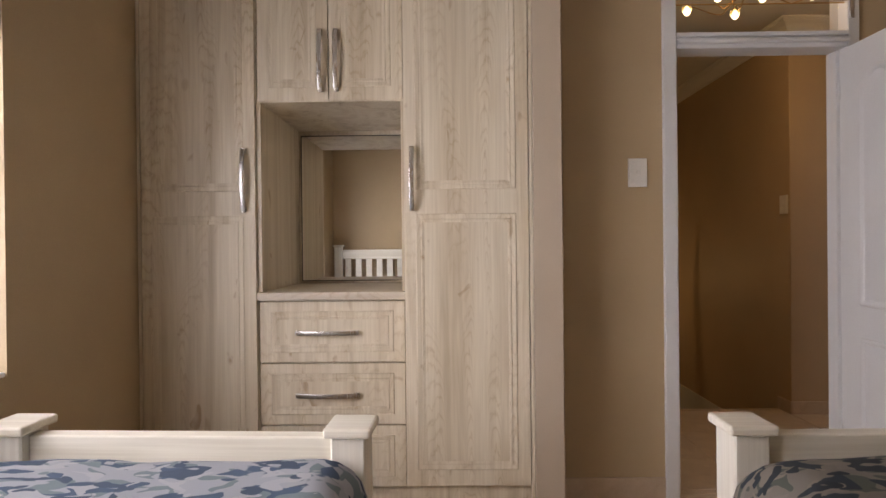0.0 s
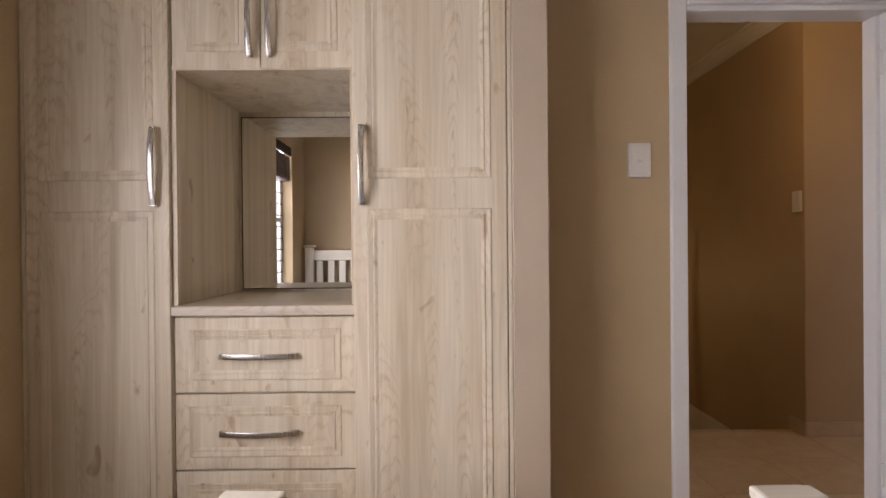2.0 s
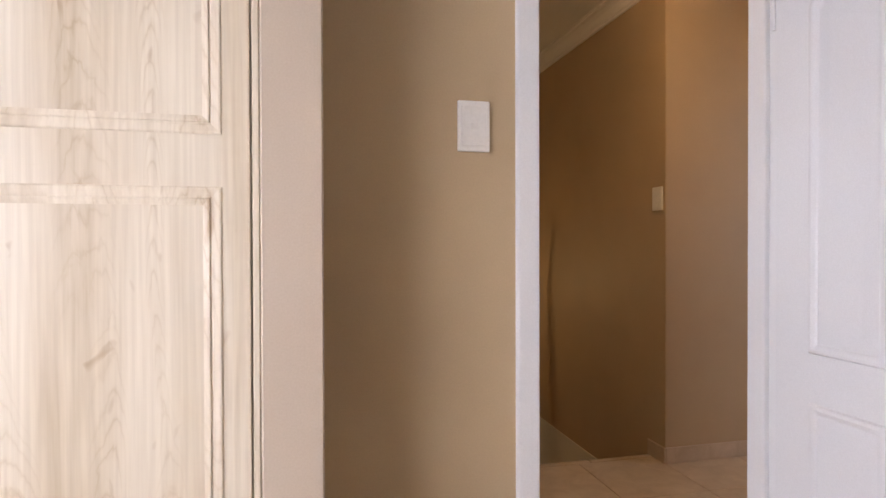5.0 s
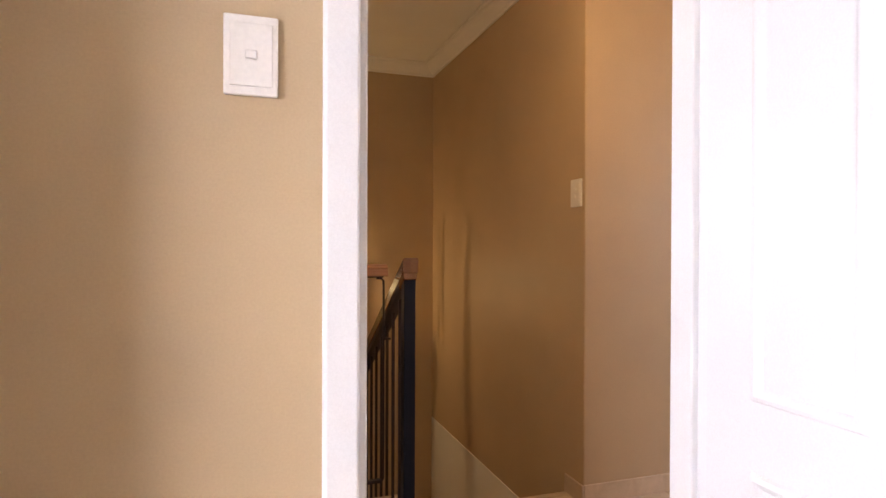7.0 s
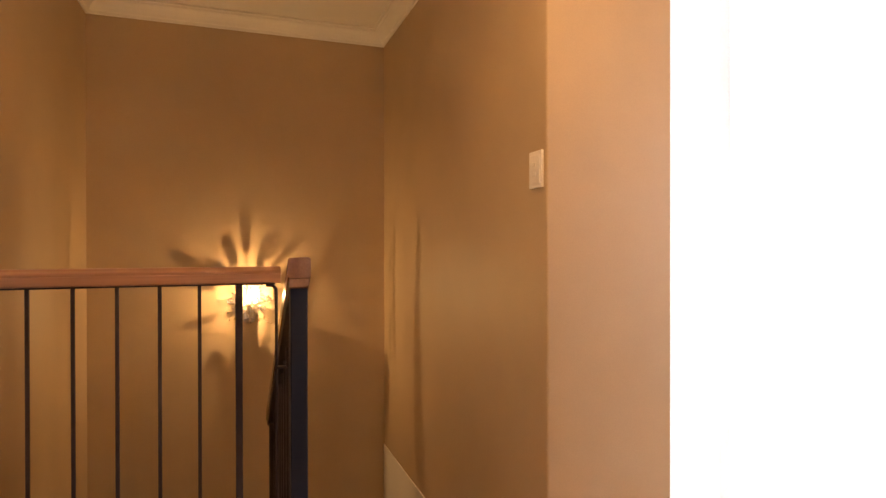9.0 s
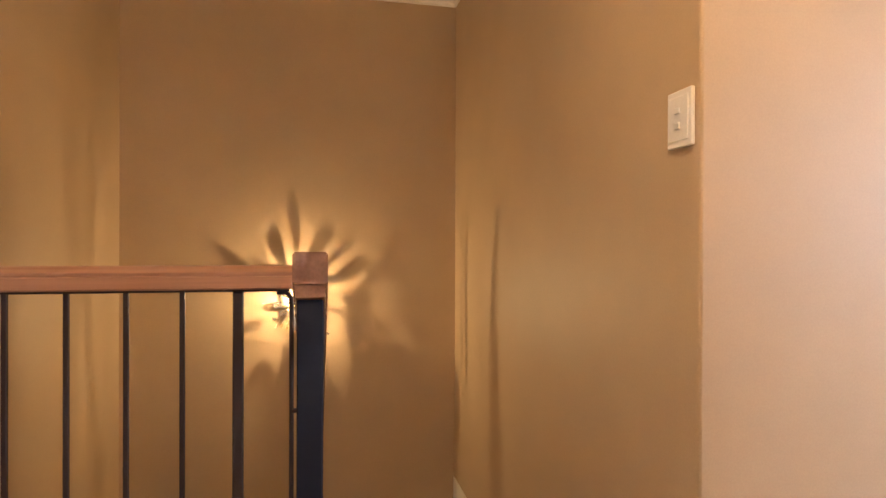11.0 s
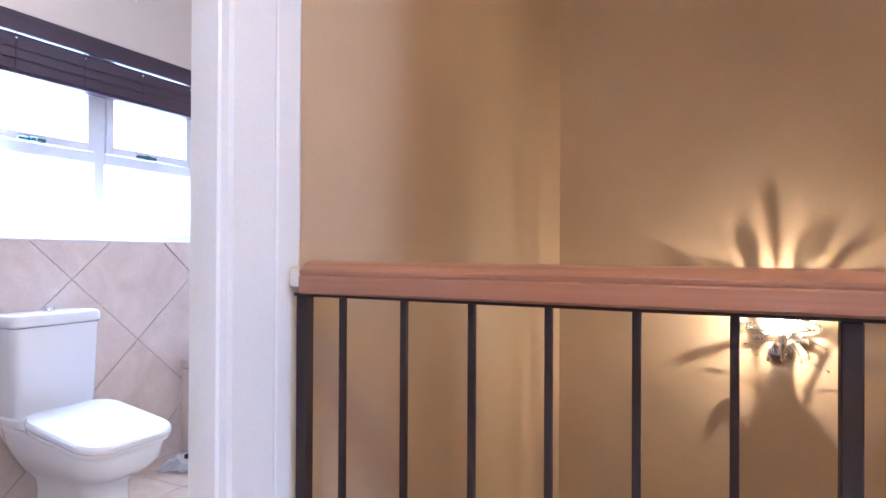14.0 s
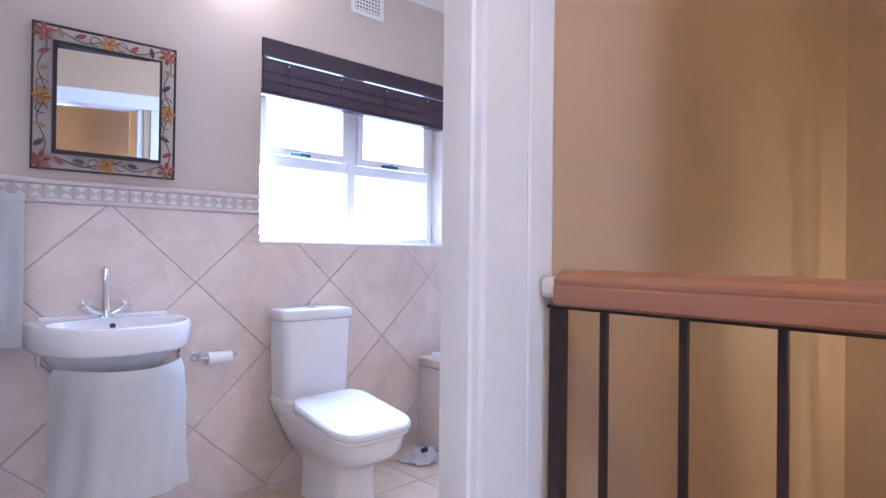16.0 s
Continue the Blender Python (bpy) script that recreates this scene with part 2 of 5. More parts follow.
def tube(bm, pts, r, n=8, caps=True):
    """A round bar along points; r is one radius or one for each point."""
    pts = [Vector(p) for p in pts]
    rs = r if isinstance(r, (list, tuple)) else [r] * len(pts)
    rings, side = [], None
    for i, p in enumerate(pts):
        d = (pts[min(i + 1, len(pts) - 1)] - pts[max(i - 1, 0)]).normalized()
        if side is None:
            side = d.orthogonal().normalized()
        side = (side - d * side.dot(d)).normalized()
        up = d.cross(side)
        rings.append([bm.verts.new(p + rs[i] * (math.cos(a) * side + math.sin(a) * up)) for a in [2 * math.pi * k / n for k in range(n)]])
    for a, b in zip(rings, rings[1:]):
        for k in range(n):
            bm.faces.new((a[k], a[(k + 1) % n], b[(k + 1) % n], b[k]))
    if caps:
        bm.faces.new(rings[0][::-1])
        bm.faces.new(rings[-1])
    return bm


def sweep(bm, path, outline):
    """A fixed outline carried along a straight or bent path: path gives (origin, u, v) frames."""
    rings = [[bm.verts.new(Vector(o) + a * Vector(u) + b * Vector(v)) for a, b in outline] for o, u, v in path]
    n = len(outline)
    for p, q in zip(rings, rings[1:]):
        for k in range(n):
            bm.faces.new((p[k], p[(k + 1) % n], q[(k + 1) % n], q[k]))
    bm.faces.new(rings[0][::-1])
    bm.faces.new(rings[-1])
    return bm


def rings_mesh(bm, rings, cap0=True, cap1=True):
    vs = [[bm.verts.new(p) for p in r] for r in rings]
    n = len(vs[0])
    for p, q in zip(vs, vs[1:]):
        for k in range(n):
            bm.faces.new((p[k], p[(k + 1) % n], q[(k + 1) % n], q[k]))
    if cap0:
        bm.faces.new(vs[0][::-1])
    if cap1:
        bm.faces.new(vs[-1])
    return bm


def arc(c, r, a0, a1, n, plane="xz", squash=1.0):
    out = []
    for i in range(n + 1):
        a = radians(a0 + (a1 - a0) * i / n)
        u, v = r * math.cos(a), r * math.sin(a) * squash
        out.append({"xz": (c[0] + u, c[1], c[2] + v), "yz": (c[0], c[1] + u, c[2] + v), "xy": (c[0] + u, c[1] + v, c[2])}[plane])
    return out


def ball(bm, c, r, sub=2, squash=(1, 1, 1)):
    bmesh.ops.create_icosphere(bm, subdivisions=sub, radius=1, matrix=Matrix.LocRotScale(c, None, [r * s for s in squash]))
    return bm


def linked(name, bm, mat, smooth=False):
    bmesh.ops.recalc_face_normals(bm, faces=bm.faces[:])
    me = bpy.data.meshes.new(name)
    bm.to_mesh(me)
    bm.free()
    me.materials.append(mat)
    if smooth:
        me.shade_smooth()
        me.set_sharp_from_angle(angle=radians(40))
    return new(name, me)


def part(name, bm, mat, parent, label="", smooth=False):
    ob = linked(name, bm, mat, smooth)
    ob.parent = parent
    if parent.parent is None:
        ob.matrix_parent_inverse = parent.matrix_basis.inverted()
    if label:
        ob["label"] = label
    return ob


def thing(name, at, label, category, group="", kind=""):
    ob = new(name)
    ob.location = at
    ob.empty_display_size = 0.05
    bpy.context.view_layer.update()
    return tagged(ob, label, category, group, kind)


def structure(name, bm, mat, label, category, smooth=False):
    return tagged(linked(name, bm, mat, smooth), label, category, "", "structure")


def wall_with_hole(u0, u1, z0, z1, holes, place):
    """Boxes round rectangular holes (a0, a1, b0, b1) in a wall that runs from u0 to u1; place makes one box."""
    bm = bmesh.new()
    cuts = sorted({u0, u1, *[h[0] for h in holes], *[h[1] for h in holes]})
    for a, b in zip(cuts, cuts[1:]):
        mid = (a + b) / 2
        spans, z = [], z0
        for h in sorted(holes, key=lambda q: q[2]):
            if h[0] < mid < h[1]:
                spans.append((z, h[2]))
                z = h[3]
        spans.append((z, z1))
        for lo, hi in spans:
            if hi - lo > 1e-4:
                place(bm, a, b, lo, hi)
    bmesh.ops.remove_doubles(bm, verts=bm.verts[:], dist=1e-5)
    return bm


# ---- structure ----
H = 2.665      # ceiling
DEEP = -2.70   # floor below the stairs

_bw = wall_with_hole(-0.15, 3.80, 0, H, [(0.50, 2.23, 0.78, 2.15)], lambda b, a, c, lo, hi: bx(b, -1.22, -1.04, a, c, lo, hi))
structure("wall_bedroom_west", _bw, WALL_BED, "tan painted plaster wall with a window", "wall")
structure("wall_bedroom_south", box(-1.04, 2.62, -0.15, 0.0, 0, H), WALL_BED, "tan painted plaster wall behind the beds", "wall")
structure("wall_bedroom_east", box(2.50, 2.62, 0.0, 3.15, 0, H), WALL_BED, "tan painted plaster wall", "wall")
_dw = wall_with_hole(0.66, 4.2, 0, H, [(1.28, 2.15, 0, 2.50)], lambda b, a, c, lo, hi: bx(b, a, c, 3.15, 3.25, lo, hi))
structure("wall_bedroom_door", _dw, WALL_BED, "tan painted plaster wall round the bedroom door", "wall")
structure("wall_cupboard_nib", box(0.650, 0.773, 2.90, 3.15, 0, H, bevel=0.004), NIB, "narrow pale plaster nib beside the cupboards", "wall")
structure("wall_cupboard_back", box(-1.04, 0.66, 3.65, 3.75, 0, H), WALL_BED, "plaster wall behind the cupboards", "wall")
_lw = wall_with_hole(3.25, 6.90, 0, H, [(3.85, 4.66, 0, 2.05)], lambda b, a, c, lo, hi: bx(b, 0.70, 0.765, a, c, lo, hi))
bx(_lw, 0.70, 0.765, 4.66, 6.90, DEEP, 0)
structure("wall_landing_west", _lw, WALL, "tan painted wall along the stairwell and bathroom", "wall")
structure("wall_stair_north", box(0.765, 2.72, 6.765, 6.90, DEEP, H), WALL, "tan painted wall at the far end of the stairwell", "wall")
_ell = [(2.61, 4.467), (2.612, 4.462), (2.617, 4.46), (4.2, 4.46), (4.2, 4.56), (2.72, 4.56), (2.72, 6.765), (2.61, 6.765)]
structure("wall_stair_east", rings_mesh(bmesh.new(), [[(x, y, z) for x, y in _ell] for z in (DEEP, H)]), WALL, "tan painted wall along the stairs and passage", "wall")
_le = wall_with_hole(3.25, 4.46, 0, H, [(3.50, 4.26, 0, 2.04)], lambda b, a, c, lo, hi: bx(b, 4.10, 4.2, a, c, lo, hi))
structure("wall_landing_east", _le, WALL, "tan painted wall with a doorway at the passage end", "wall")
# a plain unseen room, added beyond the passage to let daylight in
_fr = wall_with_hole(2.9, 4.9, 0, H, [(3.16, 3.56, 0.9, 2.1)], lambda b, a, c, lo, hi: bx(b, 5.4, 5.5, a, c, lo, hi))
structure("wall_far_room_east", _fr, WALL, "plain tan wall with a window", "wall")
structure("wall_far_room_north", box(4.2, 5.5, 4.9, 5.0, 0, H), WALL, "plain tan wall", "wall")
structure("wall_far_room_south", box(4.2, 5.5, 2.8, 2.9, 0, H), WALL, "plain tan wall", "wall")
structure("floor_far_room", box(4.1, 5.5, 2.8, 5.0, -0.1, 0.0), FLOOR_TILE, "beige tile floor", "floor")
structure("ceiling_far_room", box(4.2, 5.5, 2.8, 5.0, H, H + 0.1), CEIL, "plain off-white ceiling", "ceiling")
structure("backdrop_far_room", box(6.5, 6.52, 1.5, 6.5, -0.5, 4.5), SKY_GLOW, "bright hazy sky outside the window", "sky")
structure("wall_stair_dado", box(2.604, 2.612, 4.75, 6.764, DEEP, -0.245), CEIL, "cream lower part of the stairwell wall", "wall")
structure("wall_stairwell_south", box(0.765, 2.61, 4.40, 4.46, DEEP, -0.2), WALL, "plain wall under the landing", "wall")
_bath_wall = wall_with_hole(3.75, 7.0, 0, H, [(5.25, 6.45, 1.155, 2.13)], lambda b, a, c, lo, hi: bx(b, -1.43, -1.23, a, c, lo, hi))
bath_wall = structure("wall_bathroom_west", _bath_wall, WALL_BATH, "cream painted wall above beige diagonal tiles", "wall")
structure("wall_bathroom_south", box(-1.23, 0.70, 3.752, 3.85, 0, H), WALL_BATH, "cream painted bathroom wall", "wall")
structure("wall_bathroom_north", box(-1.23, 0.765, 6.90, 7.0, 0, H), WALL_BATH, "cream painted bathroom wall", "wall")

floor_bed = structure("floor_bedroom", bx(box(-1.04, 2.5, 0, 3.15, -0.1, -0.004), -1.04, 0.66, 3.15, 3.75, -0.1, -0.004), GROUT, "beige ceramic tile floor of the bedroom", "floor")
_lf = box(0.765, 4.1, 3.25, 4.58, -0.2, -0.004)
bx(_lf, 0.765, 1.86, 4.58, 4.83, -0.2, -0.004)
bx(_lf, 1.28, 2.15, 3.15, 3.25, -0.2, -0.004)
floor_landing = structure("floor_landing", _lf, GROUT, "beige ceramic tile floor of the landing", "floor")
floor_bath = structure("floor_bathroom", bx(box(-1.23, 0.70, 3.85, 6.9, -0.1, -0.004), 0.70, 0.7649, 3.88, 4.65, -0.1, -0.004), GROUT_BATH, "beige ceramic tile floor of the bathroom", "floor")
structure("floor_below", box(0.6, 2.72, 4.4, 6.9, DEEP - 0.1, DEEP), FLOOR_TILE, "beige tile floor below the stairs", "floor")
structure("ceiling_bedroom", box(-1.2, 2.62, -0.15, 3.75, H, H + 0.1), CEIL, "plain off-white bedroom ceiling", "ceiling")
structure("ceiling_landing", box(0.67, 4.2, 3.75, 6.9, H, H + 0.1), CEIL, "plain off-white landing ceiling", "ceiling")
structure("ceiling_landing_front", box(2.62, 4.2, 3.15, 3.75, H, H + 0.1), CEIL, "plain off-white landing ceiling", "ceiling")
structure("ceiling_bathroom", box(-1.43, 0.67, 3.75, 7.0, H, H + 0.1), CEIL, "plain off-white bathroom ceiling", "ceiling")
structure("ground", box(-60, 60, -60, 60, DEEP - 0.3, DEEP - 0.15), GROUT, "plain ground outside the house", "ground")
structure("backdrop_bedroom", box(-2.72, -2.70, -2.5, 5.0, -0.5, 4.5), SKY_GLOW, "bright hazy sky outside the bedroom window", "sky")
structure("backdrop_bathroom", box(-2.92, -2.90, 4.2, 8.6, -0.5, 4.5), SKY_GLOW, "bright hazy sky outside the bathroom window", "sky")

# cornice: a cove moulding along a wall, from p to q, inward n
COVE = [(0, 0), (0, -0.095), (0.010, -0.095), (0.014, -0.080), (0.022, -0.076), (0.030, -0.060), (0.046, -0.040), (0.066, -0.026), (0.078, -0.022), (0.082, -0.012), (0.095, -0.010), (0.095, 0)]


def cornice(name, p, q, n, e0=0, e1=0):
    """e0, e1: how far the mitre runs back (+1) or on (-1) at each end."""
    bm = bmesh.new()
    d = (Vector(q) - Vector(p)).normalized()
    a = [Vector(p) + Vector(n) * u + d * u * e0 + Vector((0, 0, v - 0.001)) for u, v in COVE]
    b = [Vector(q) + Vector(n) * u - d * u * e1 + Vector((0, 0, v - 0.001)) for u, v in COVE]
    rings_mesh(bm, [a, b])
    return structure(name, bm, CEIL, "off-white moulded plaster cornice", "cornice")


cornice("cornice_stair_north", (0.766, 6.764, H), (2.609, 6.764, H), (0, -1, 0), 1, 1)
cornice("cornice_stair_east", (2.609, 6.764, H), (2.609, 4.459, H), (-1, 0, 0), 1, -1)
cornice("cornice_landing_north", (2.609, 4.459, H), (4.099, 4.459, H), (0, -1, 0), -1, 1)
cornice("cornice_stair_west", (0.766, 3.251, H), (0.766, 6.764, H), (1, 0, 0), 1, 1)
cornice("cornice_bathroom_west", (-1.229, 3.851, H), (-1.229, 6.899, H), (1, 0, 0), 1, 1)
cornice("cornice_bedroom_west", (-1.039, 0.001, H), (-1.039, 2.90, H), (1, 0, 0), 1, 0)
cornice("cornice_bedroom_south", (-1.039, 0.001, H), (2.499, 0.001, H), (0, 1, 0), 1, 1)
cornice("cornice_bedroom_east", (2.499, 0.001, H), (2.499, 3.149, H), (-1, 0, 0), 1, 1)
cornice("cornice_bedroom_door", (0.774, 3.149, H), (2.499, 3.149, H), (0, -1, 0), 0, 1)

# ---- door frames and doors ----


def routed_panel(bm, u0, u1, z0, z1, y, sgn=-1):
    """A routed frame on a face in the plane y: an outer bead, a sunk slope and an inner bead, mitred at the corners."""
    steps = ((0.0, 0.0), (0.003, 0.0026), (0.006, 0.0028), (0.018, 0.0008), (0.0195, 0.0002), (0.0225, 0.0002), (0.0235, 0.0025), (0.0265, 0.0024), (0.036, 0.0))
    rings = [[(u0 + o, y + sgn * h, z0 + o), (u1 - o, y + sgn * h, z0 + o), (u1 - o, y + sgn * h, z1 - o), (u0 + o, y + sgn * h, z1 - o)] for o, h in steps]
    return rings_mesh(bm, rings, False, False)


def bow_handle(parent, x, y, z, length, upright):
    """A curved flat bar handle on a face that looks to -y."""
    bm = bmesh.new()
    n, w, rise = 20, 0.0095, 0.034
    rings = []
    for i in range(n + 1):
        s = i / n * 2 - 1
        out = rise * (1 - 0.55 * s * s) if abs(s) < 0.999 else rise * 0.42
        c = s * length / 2
        for_t = 0.0035
        pts = []
        crown = [(w * math.cos(math.pi * k / 8), -for_t - 0.0013 * math.sin(math.pi * k / 8)) for k in range(9)]
        for dw, dt in crown + [(-w, for_t), (w, for_t)]:
            pts.append((x + dw, y - out + dt, z + c) if upright else (x + c, y - out + dt, z + dw))
        rings.append(pts)
    rings_mesh(bm, rings)
    for s in (-1, 1):
        c = s * (length / 2 - 0.012)
        if upright:
            bx(bm, x - w, x + w, y - rise * 0.6, y, z + c - 0.012, z + c + 0.012, bevel=0.002)
        else:
            bx(bm, x + c - 0.012, x + c + 0.012, y - rise * 0.6, y, z - w, z + w, bevel=0.002)
    return part("handle", bm, STEEL, parent, "curved brushed steel bar handle", True)


# bedroom door frame with the fanlight
door_frame = thing("door_1", (1.70, 3.2, 0), "white painted bedroom door frame with a glazed fanlight above", "door frame", "", "structure")
for x0, x1, st in ((1.276, 1.338, 1), (2.106, 2.160, -1)):
    bm = box(x0, x1, 3.132, 3.262, 0, 2.50, bevel=0.006, seg=2)
    sx = (x1 - 0.002, x1 + 0.024) if st > 0 else (x0 - 0.018, x0 + 0.002)
    bx(bm, *sx, 3.190, 3.261, 0, 2.044, bevel=0.004, seg=2)
    part("jamb", bm, WHITE, door_frame)
bm = box(1.338, 2.106, 3.135, 3.259, 2.044, 2.118, bevel=0.006, seg=2)
bx(bm, 1.338, 2.106, 3.118, 3.138, 2.092, 2.112, bevel=0.005, seg=2)
bx(bm, 1.338, 2.106, 3.110, 3.138, 2.062, 2.082, bevel=0.008, seg=3)
part("transom_bar", bm, WHITE, door_frame)
part("head", box(1.338, 2.106, 3.135, 3.259, 2.45, 2.50, bevel=0.006), WHITE, door_frame)
fanlight = part("pane", box(1.340, 2.104, 3.196, 3.200, 2.118, 2.45), GLASS, door_frame, "clear glass fanlight pane")
fanlight.visible_shadow = False
part("pane_edge", box(1.342, 2.104, 3.150, 3.156, 2.246, 2.250), BRASS, door_frame, "bright lower edge of the tilted glass")
bm = tube(bmesh.new(), [(2.02, 3.130, 2.246), (2.08, 3.128, 2.247), (2.12, 3.122, 2.255), (2.145, 3.118, 2.275)], 0.004, 6)
bx(bm, 2.112, 2.134, 3.126, 3.134, 2.17, 2.25, bevel=0.002)
part("fanlight_stay", bm, STEEL, door_frame, "small metal fanlight stay", True)
part("strike_plate", box(1.3375, 1.3395, 3.150, 3.176, 1.215, 1.300, bevel=0.0006), STEEL, door_frame, "steel strike plate")

# door leaf, standing open against the east side
leaf = thing("door_2", (2.075, 3.12, 0), "white painted panelled door standing open into the bedroom", "door", "", "structure")
bm = box(2.064, 2.100, 2.365, 3.122, 0.008, 2.022, bevel=0.003)
part("leaf", bm, DOOR_WHITE, leaf)


def door_panel(y0, y1, z0, z1, arch=0.0):
    """Raised field with a sunk bevel round it, on the face that looks to -x; its top may be swept."""
    n = 12
    def edge(inset, x):
        pts = [(x, y0 + inset, z0 + inset), (x, y1 - inset, z0 + inset)]
        for i in range(n + 1):
            s = i / n
            y = y1 - inset - (y1 - y0 - 2 * inset) * s
            pts.append((x, y, z1 - inset - arch * (1 - math.sin(math.pi * s))))
        return pts
    bm = bmesh.new()
    rings_mesh(bm, [edge(0, 2.0645), edge(0.005, 2.0560), edge(0.013, 2.0535), edge(0.020, 2.0565), edge(0.027, 2.0635), edge(0.033, 2.0637), edge(0.062, 2.0590), edge(0.070, 2.0588)], False, True)
    return bm


for y0, y1 in ((2.475, 2.700), (2.780, 3.005)):
    part("panel", door_panel(y0, y1, 0.885, 1.90, 0.07), DOOR_WHITE, leaf, smooth=True)
    part("panel", door_panel(y0, y1, 0.22, 0.752, 0.0), DOOR_WHITE, leaf, smooth=True)
for z in (0.25, 1.80):
    part("hinge", tube(bmesh.new(), [(2.062, 3.128, z), (2.062, 3.128, z + 0.09)], 0.005), WHITE, leaf)
for s, x in ((-1, 2.064), (1, 2.100)):
    bm = tube(bmesh.new(), [(x, 2.425, 1.02), (x + s * 0.035, 2.425, 1.02), (x + s * 0.045, 2.435, 1.02), (x + s * 0.045, 2.535, 1.02)], 0.008)
    bx(bm, min(x, x + s * 0.006), max(x, x + s * 0.006), 2.405, 2.445, 0.92, 1.10, bevel=0.002)
    part("door_handle", bm, STEEL, leaf, "steel lever handle on a plate", True)

# ---- wall switches ----


def wall_switch(x, y, z, turn, rockers, label, w=0.085, h=0.130):
    """A switch plate that looks to -y before it is turned about its place."""
    sw = thing("light_switch", (0, 0, 0), label, "light switch")
    part("plate", box(-w / 2, w / 2, -0.011, 0, -h / 2, h / 2, bevel=0.003, seg=2), PLASTIC, sw)
    part("cover", box(-w / 2 + 0.009, w / 2 - 0.009, -0.0135, -0.010, -h / 2 + 0.014, h / 2 - 0.014, bevel=0.001), PLASTIC, sw)
    for i in range(rockers):
        zz = (i - (rockers - 1) / 2) * 0.034
        part("rocker", box(-0.009, 0.009, -0.0175, -0.013, zz - 0.007, zz + 0.007, bevel=0.0015), PLASTIC, sw)
    sw.matrix_basis = pose(x, y, z, 0, 0, turn)
    return sw


wall_switch(1.160, 3.15, 1.487, 0, 1, "white plastic single light switch beside the bedroom door")
wall_switch(2.610, 4.522, 1.425, -90, 2, "white plastic double light switch at the stair corner", 0.088, 0.128)

# ---- built-in cupboards ----
YL, YT, YC = 2.972, 2.900, 2.985   # fronts of the two tall doors and of the middle unit


def tall_cupboard(x0, x1, handle_x, front, label, split=(1.297, 1.398), grip=(1.443, 0.266)):
    c = thing("wardrobe", ((x0 + x1) / 2, 3.3, 0), label, "wardrobe", "built-in cupboards")
    part("body", box(x0 - 0.003, x1 + 0.002, front + 0.0195, 3.64, 0.10, H - 0.02), OAK, c)
    door = part("door", box(x0, x1, front, front + 0.019, 0.165, H - 0.06, bevel=0.003, seg=2), OAK, c)
    bm = bmesh.new()
    routed_panel(bm, x0 + 0.045, x1 - 0.052, 0.233, split[0], front)
    routed_panel(bm, x0 + 0.045, x1 - 0.052, split[1], H - 0.13, front)
    part("moulding", bm, OAK, door)
    bow_handle(door, handle_x, front, grip[0], grip[1], True)
    part("plinth", box(x0, x1, front + 0.035, front + 0.05, 0.0, 0.10), OAK, c)
    return c


tall_cupboard(-1.020, -0.526, -0.574, YL, "pale oak foil wardrobe with one tall routed door", (1.301, 1.405), (1.452, 0.274))
tall_cupboard(0.118, 0.632, 0.149, YT, "pale oak foil wardrobe with one tall routed door")
tagged(linked("cupboard_filler", box(-1.0385, -1.0245, YL + 0.004, YL + 0.03, 0, H - 0.02, bevel=0.002), OAK), "pale oak filler strip between wardrobe and wall", "filler strip", "built-in cupboards")
_f = box(0.6352, 0.6492, YT + 0.002, YT + 0.05, 0, H - 0.02, bevel=0.002)
tagged(linked("cupboard_trim", _f, OAK), "thin pale oak trim strip beside the wardrobe", "trim strip", "built-in cupboards")

mid = thing("dresser_unit", (-0.21, 3.3, 0), "pale oak dresser with drawers, mirror niche and top doors", "dresser", "built-in cupboards")
bm = box(-0.522, 0.112, YC + 0.022, 3.64, 0.10, 0.934)
part("body", bm, OAK, mid)
part("plinth", box(-0.522, 0.112, YC + 0.03, YC + 0.05, 0, 0.10), OAK, mid)
part("body", box(-0.522, 0.112, YC + 0.022, 3.64, 1.806, H - 0.02), OAK, mid)
part("niche_back", box(-0.505, 0.097, 3.620, 3.64, 0.972, 1.788), OAK, mid)
for x0, x1 in ((-0.522, -0.506), (0.098, 0.112)):
    part("niche_side", box(x0, x1, YC + 0.004, 3.64, 0.972, 1.788), OAK, mid)
part("niche_top", box(-0.522, 0.112, YC + 0.004, 3.64, 1.789, 1.805), OAK, mid)
part("mirror", box(-0.488, 0.086, 3.613, 3.6185, 0.985, 1.760, bevel=0.0012), MIRROR, mid, "plain frameless mirror")
bm = bmesh.new()
for a in ((-0.491, -0.488, 3.612, 3.619, 0.982, 1.763), (0.086, 0.089, 3.612, 3.619, 0.982, 1.763), (-0.488, 0.086, 3.612, 3.619, 1.760, 1.763), (-0.488, 0.086, 3.612, 3.619, 0.982, 0.985)):
    bx(bm, *a)
part("mirror_edge", bm, DARK, mid, "dark mirror edge")
for x0, x1, hx in ((-0.518, -0.212, -0.244), (-0.208, 0.108, -0.176)):
    d = part("door", box(x0, x1, YC, YC + 0.019, 1.793, H - 0.06, bevel=0.003, seg=2), OAK, mid)
    part("moulding", routed_panel(bmesh.new(), x0 + 0.05, x1 - 0.05, 1.850, H - 0.12, YC), OAK, d)
    bow_handle(d, hx, YC, 1.962, 0.266, True)
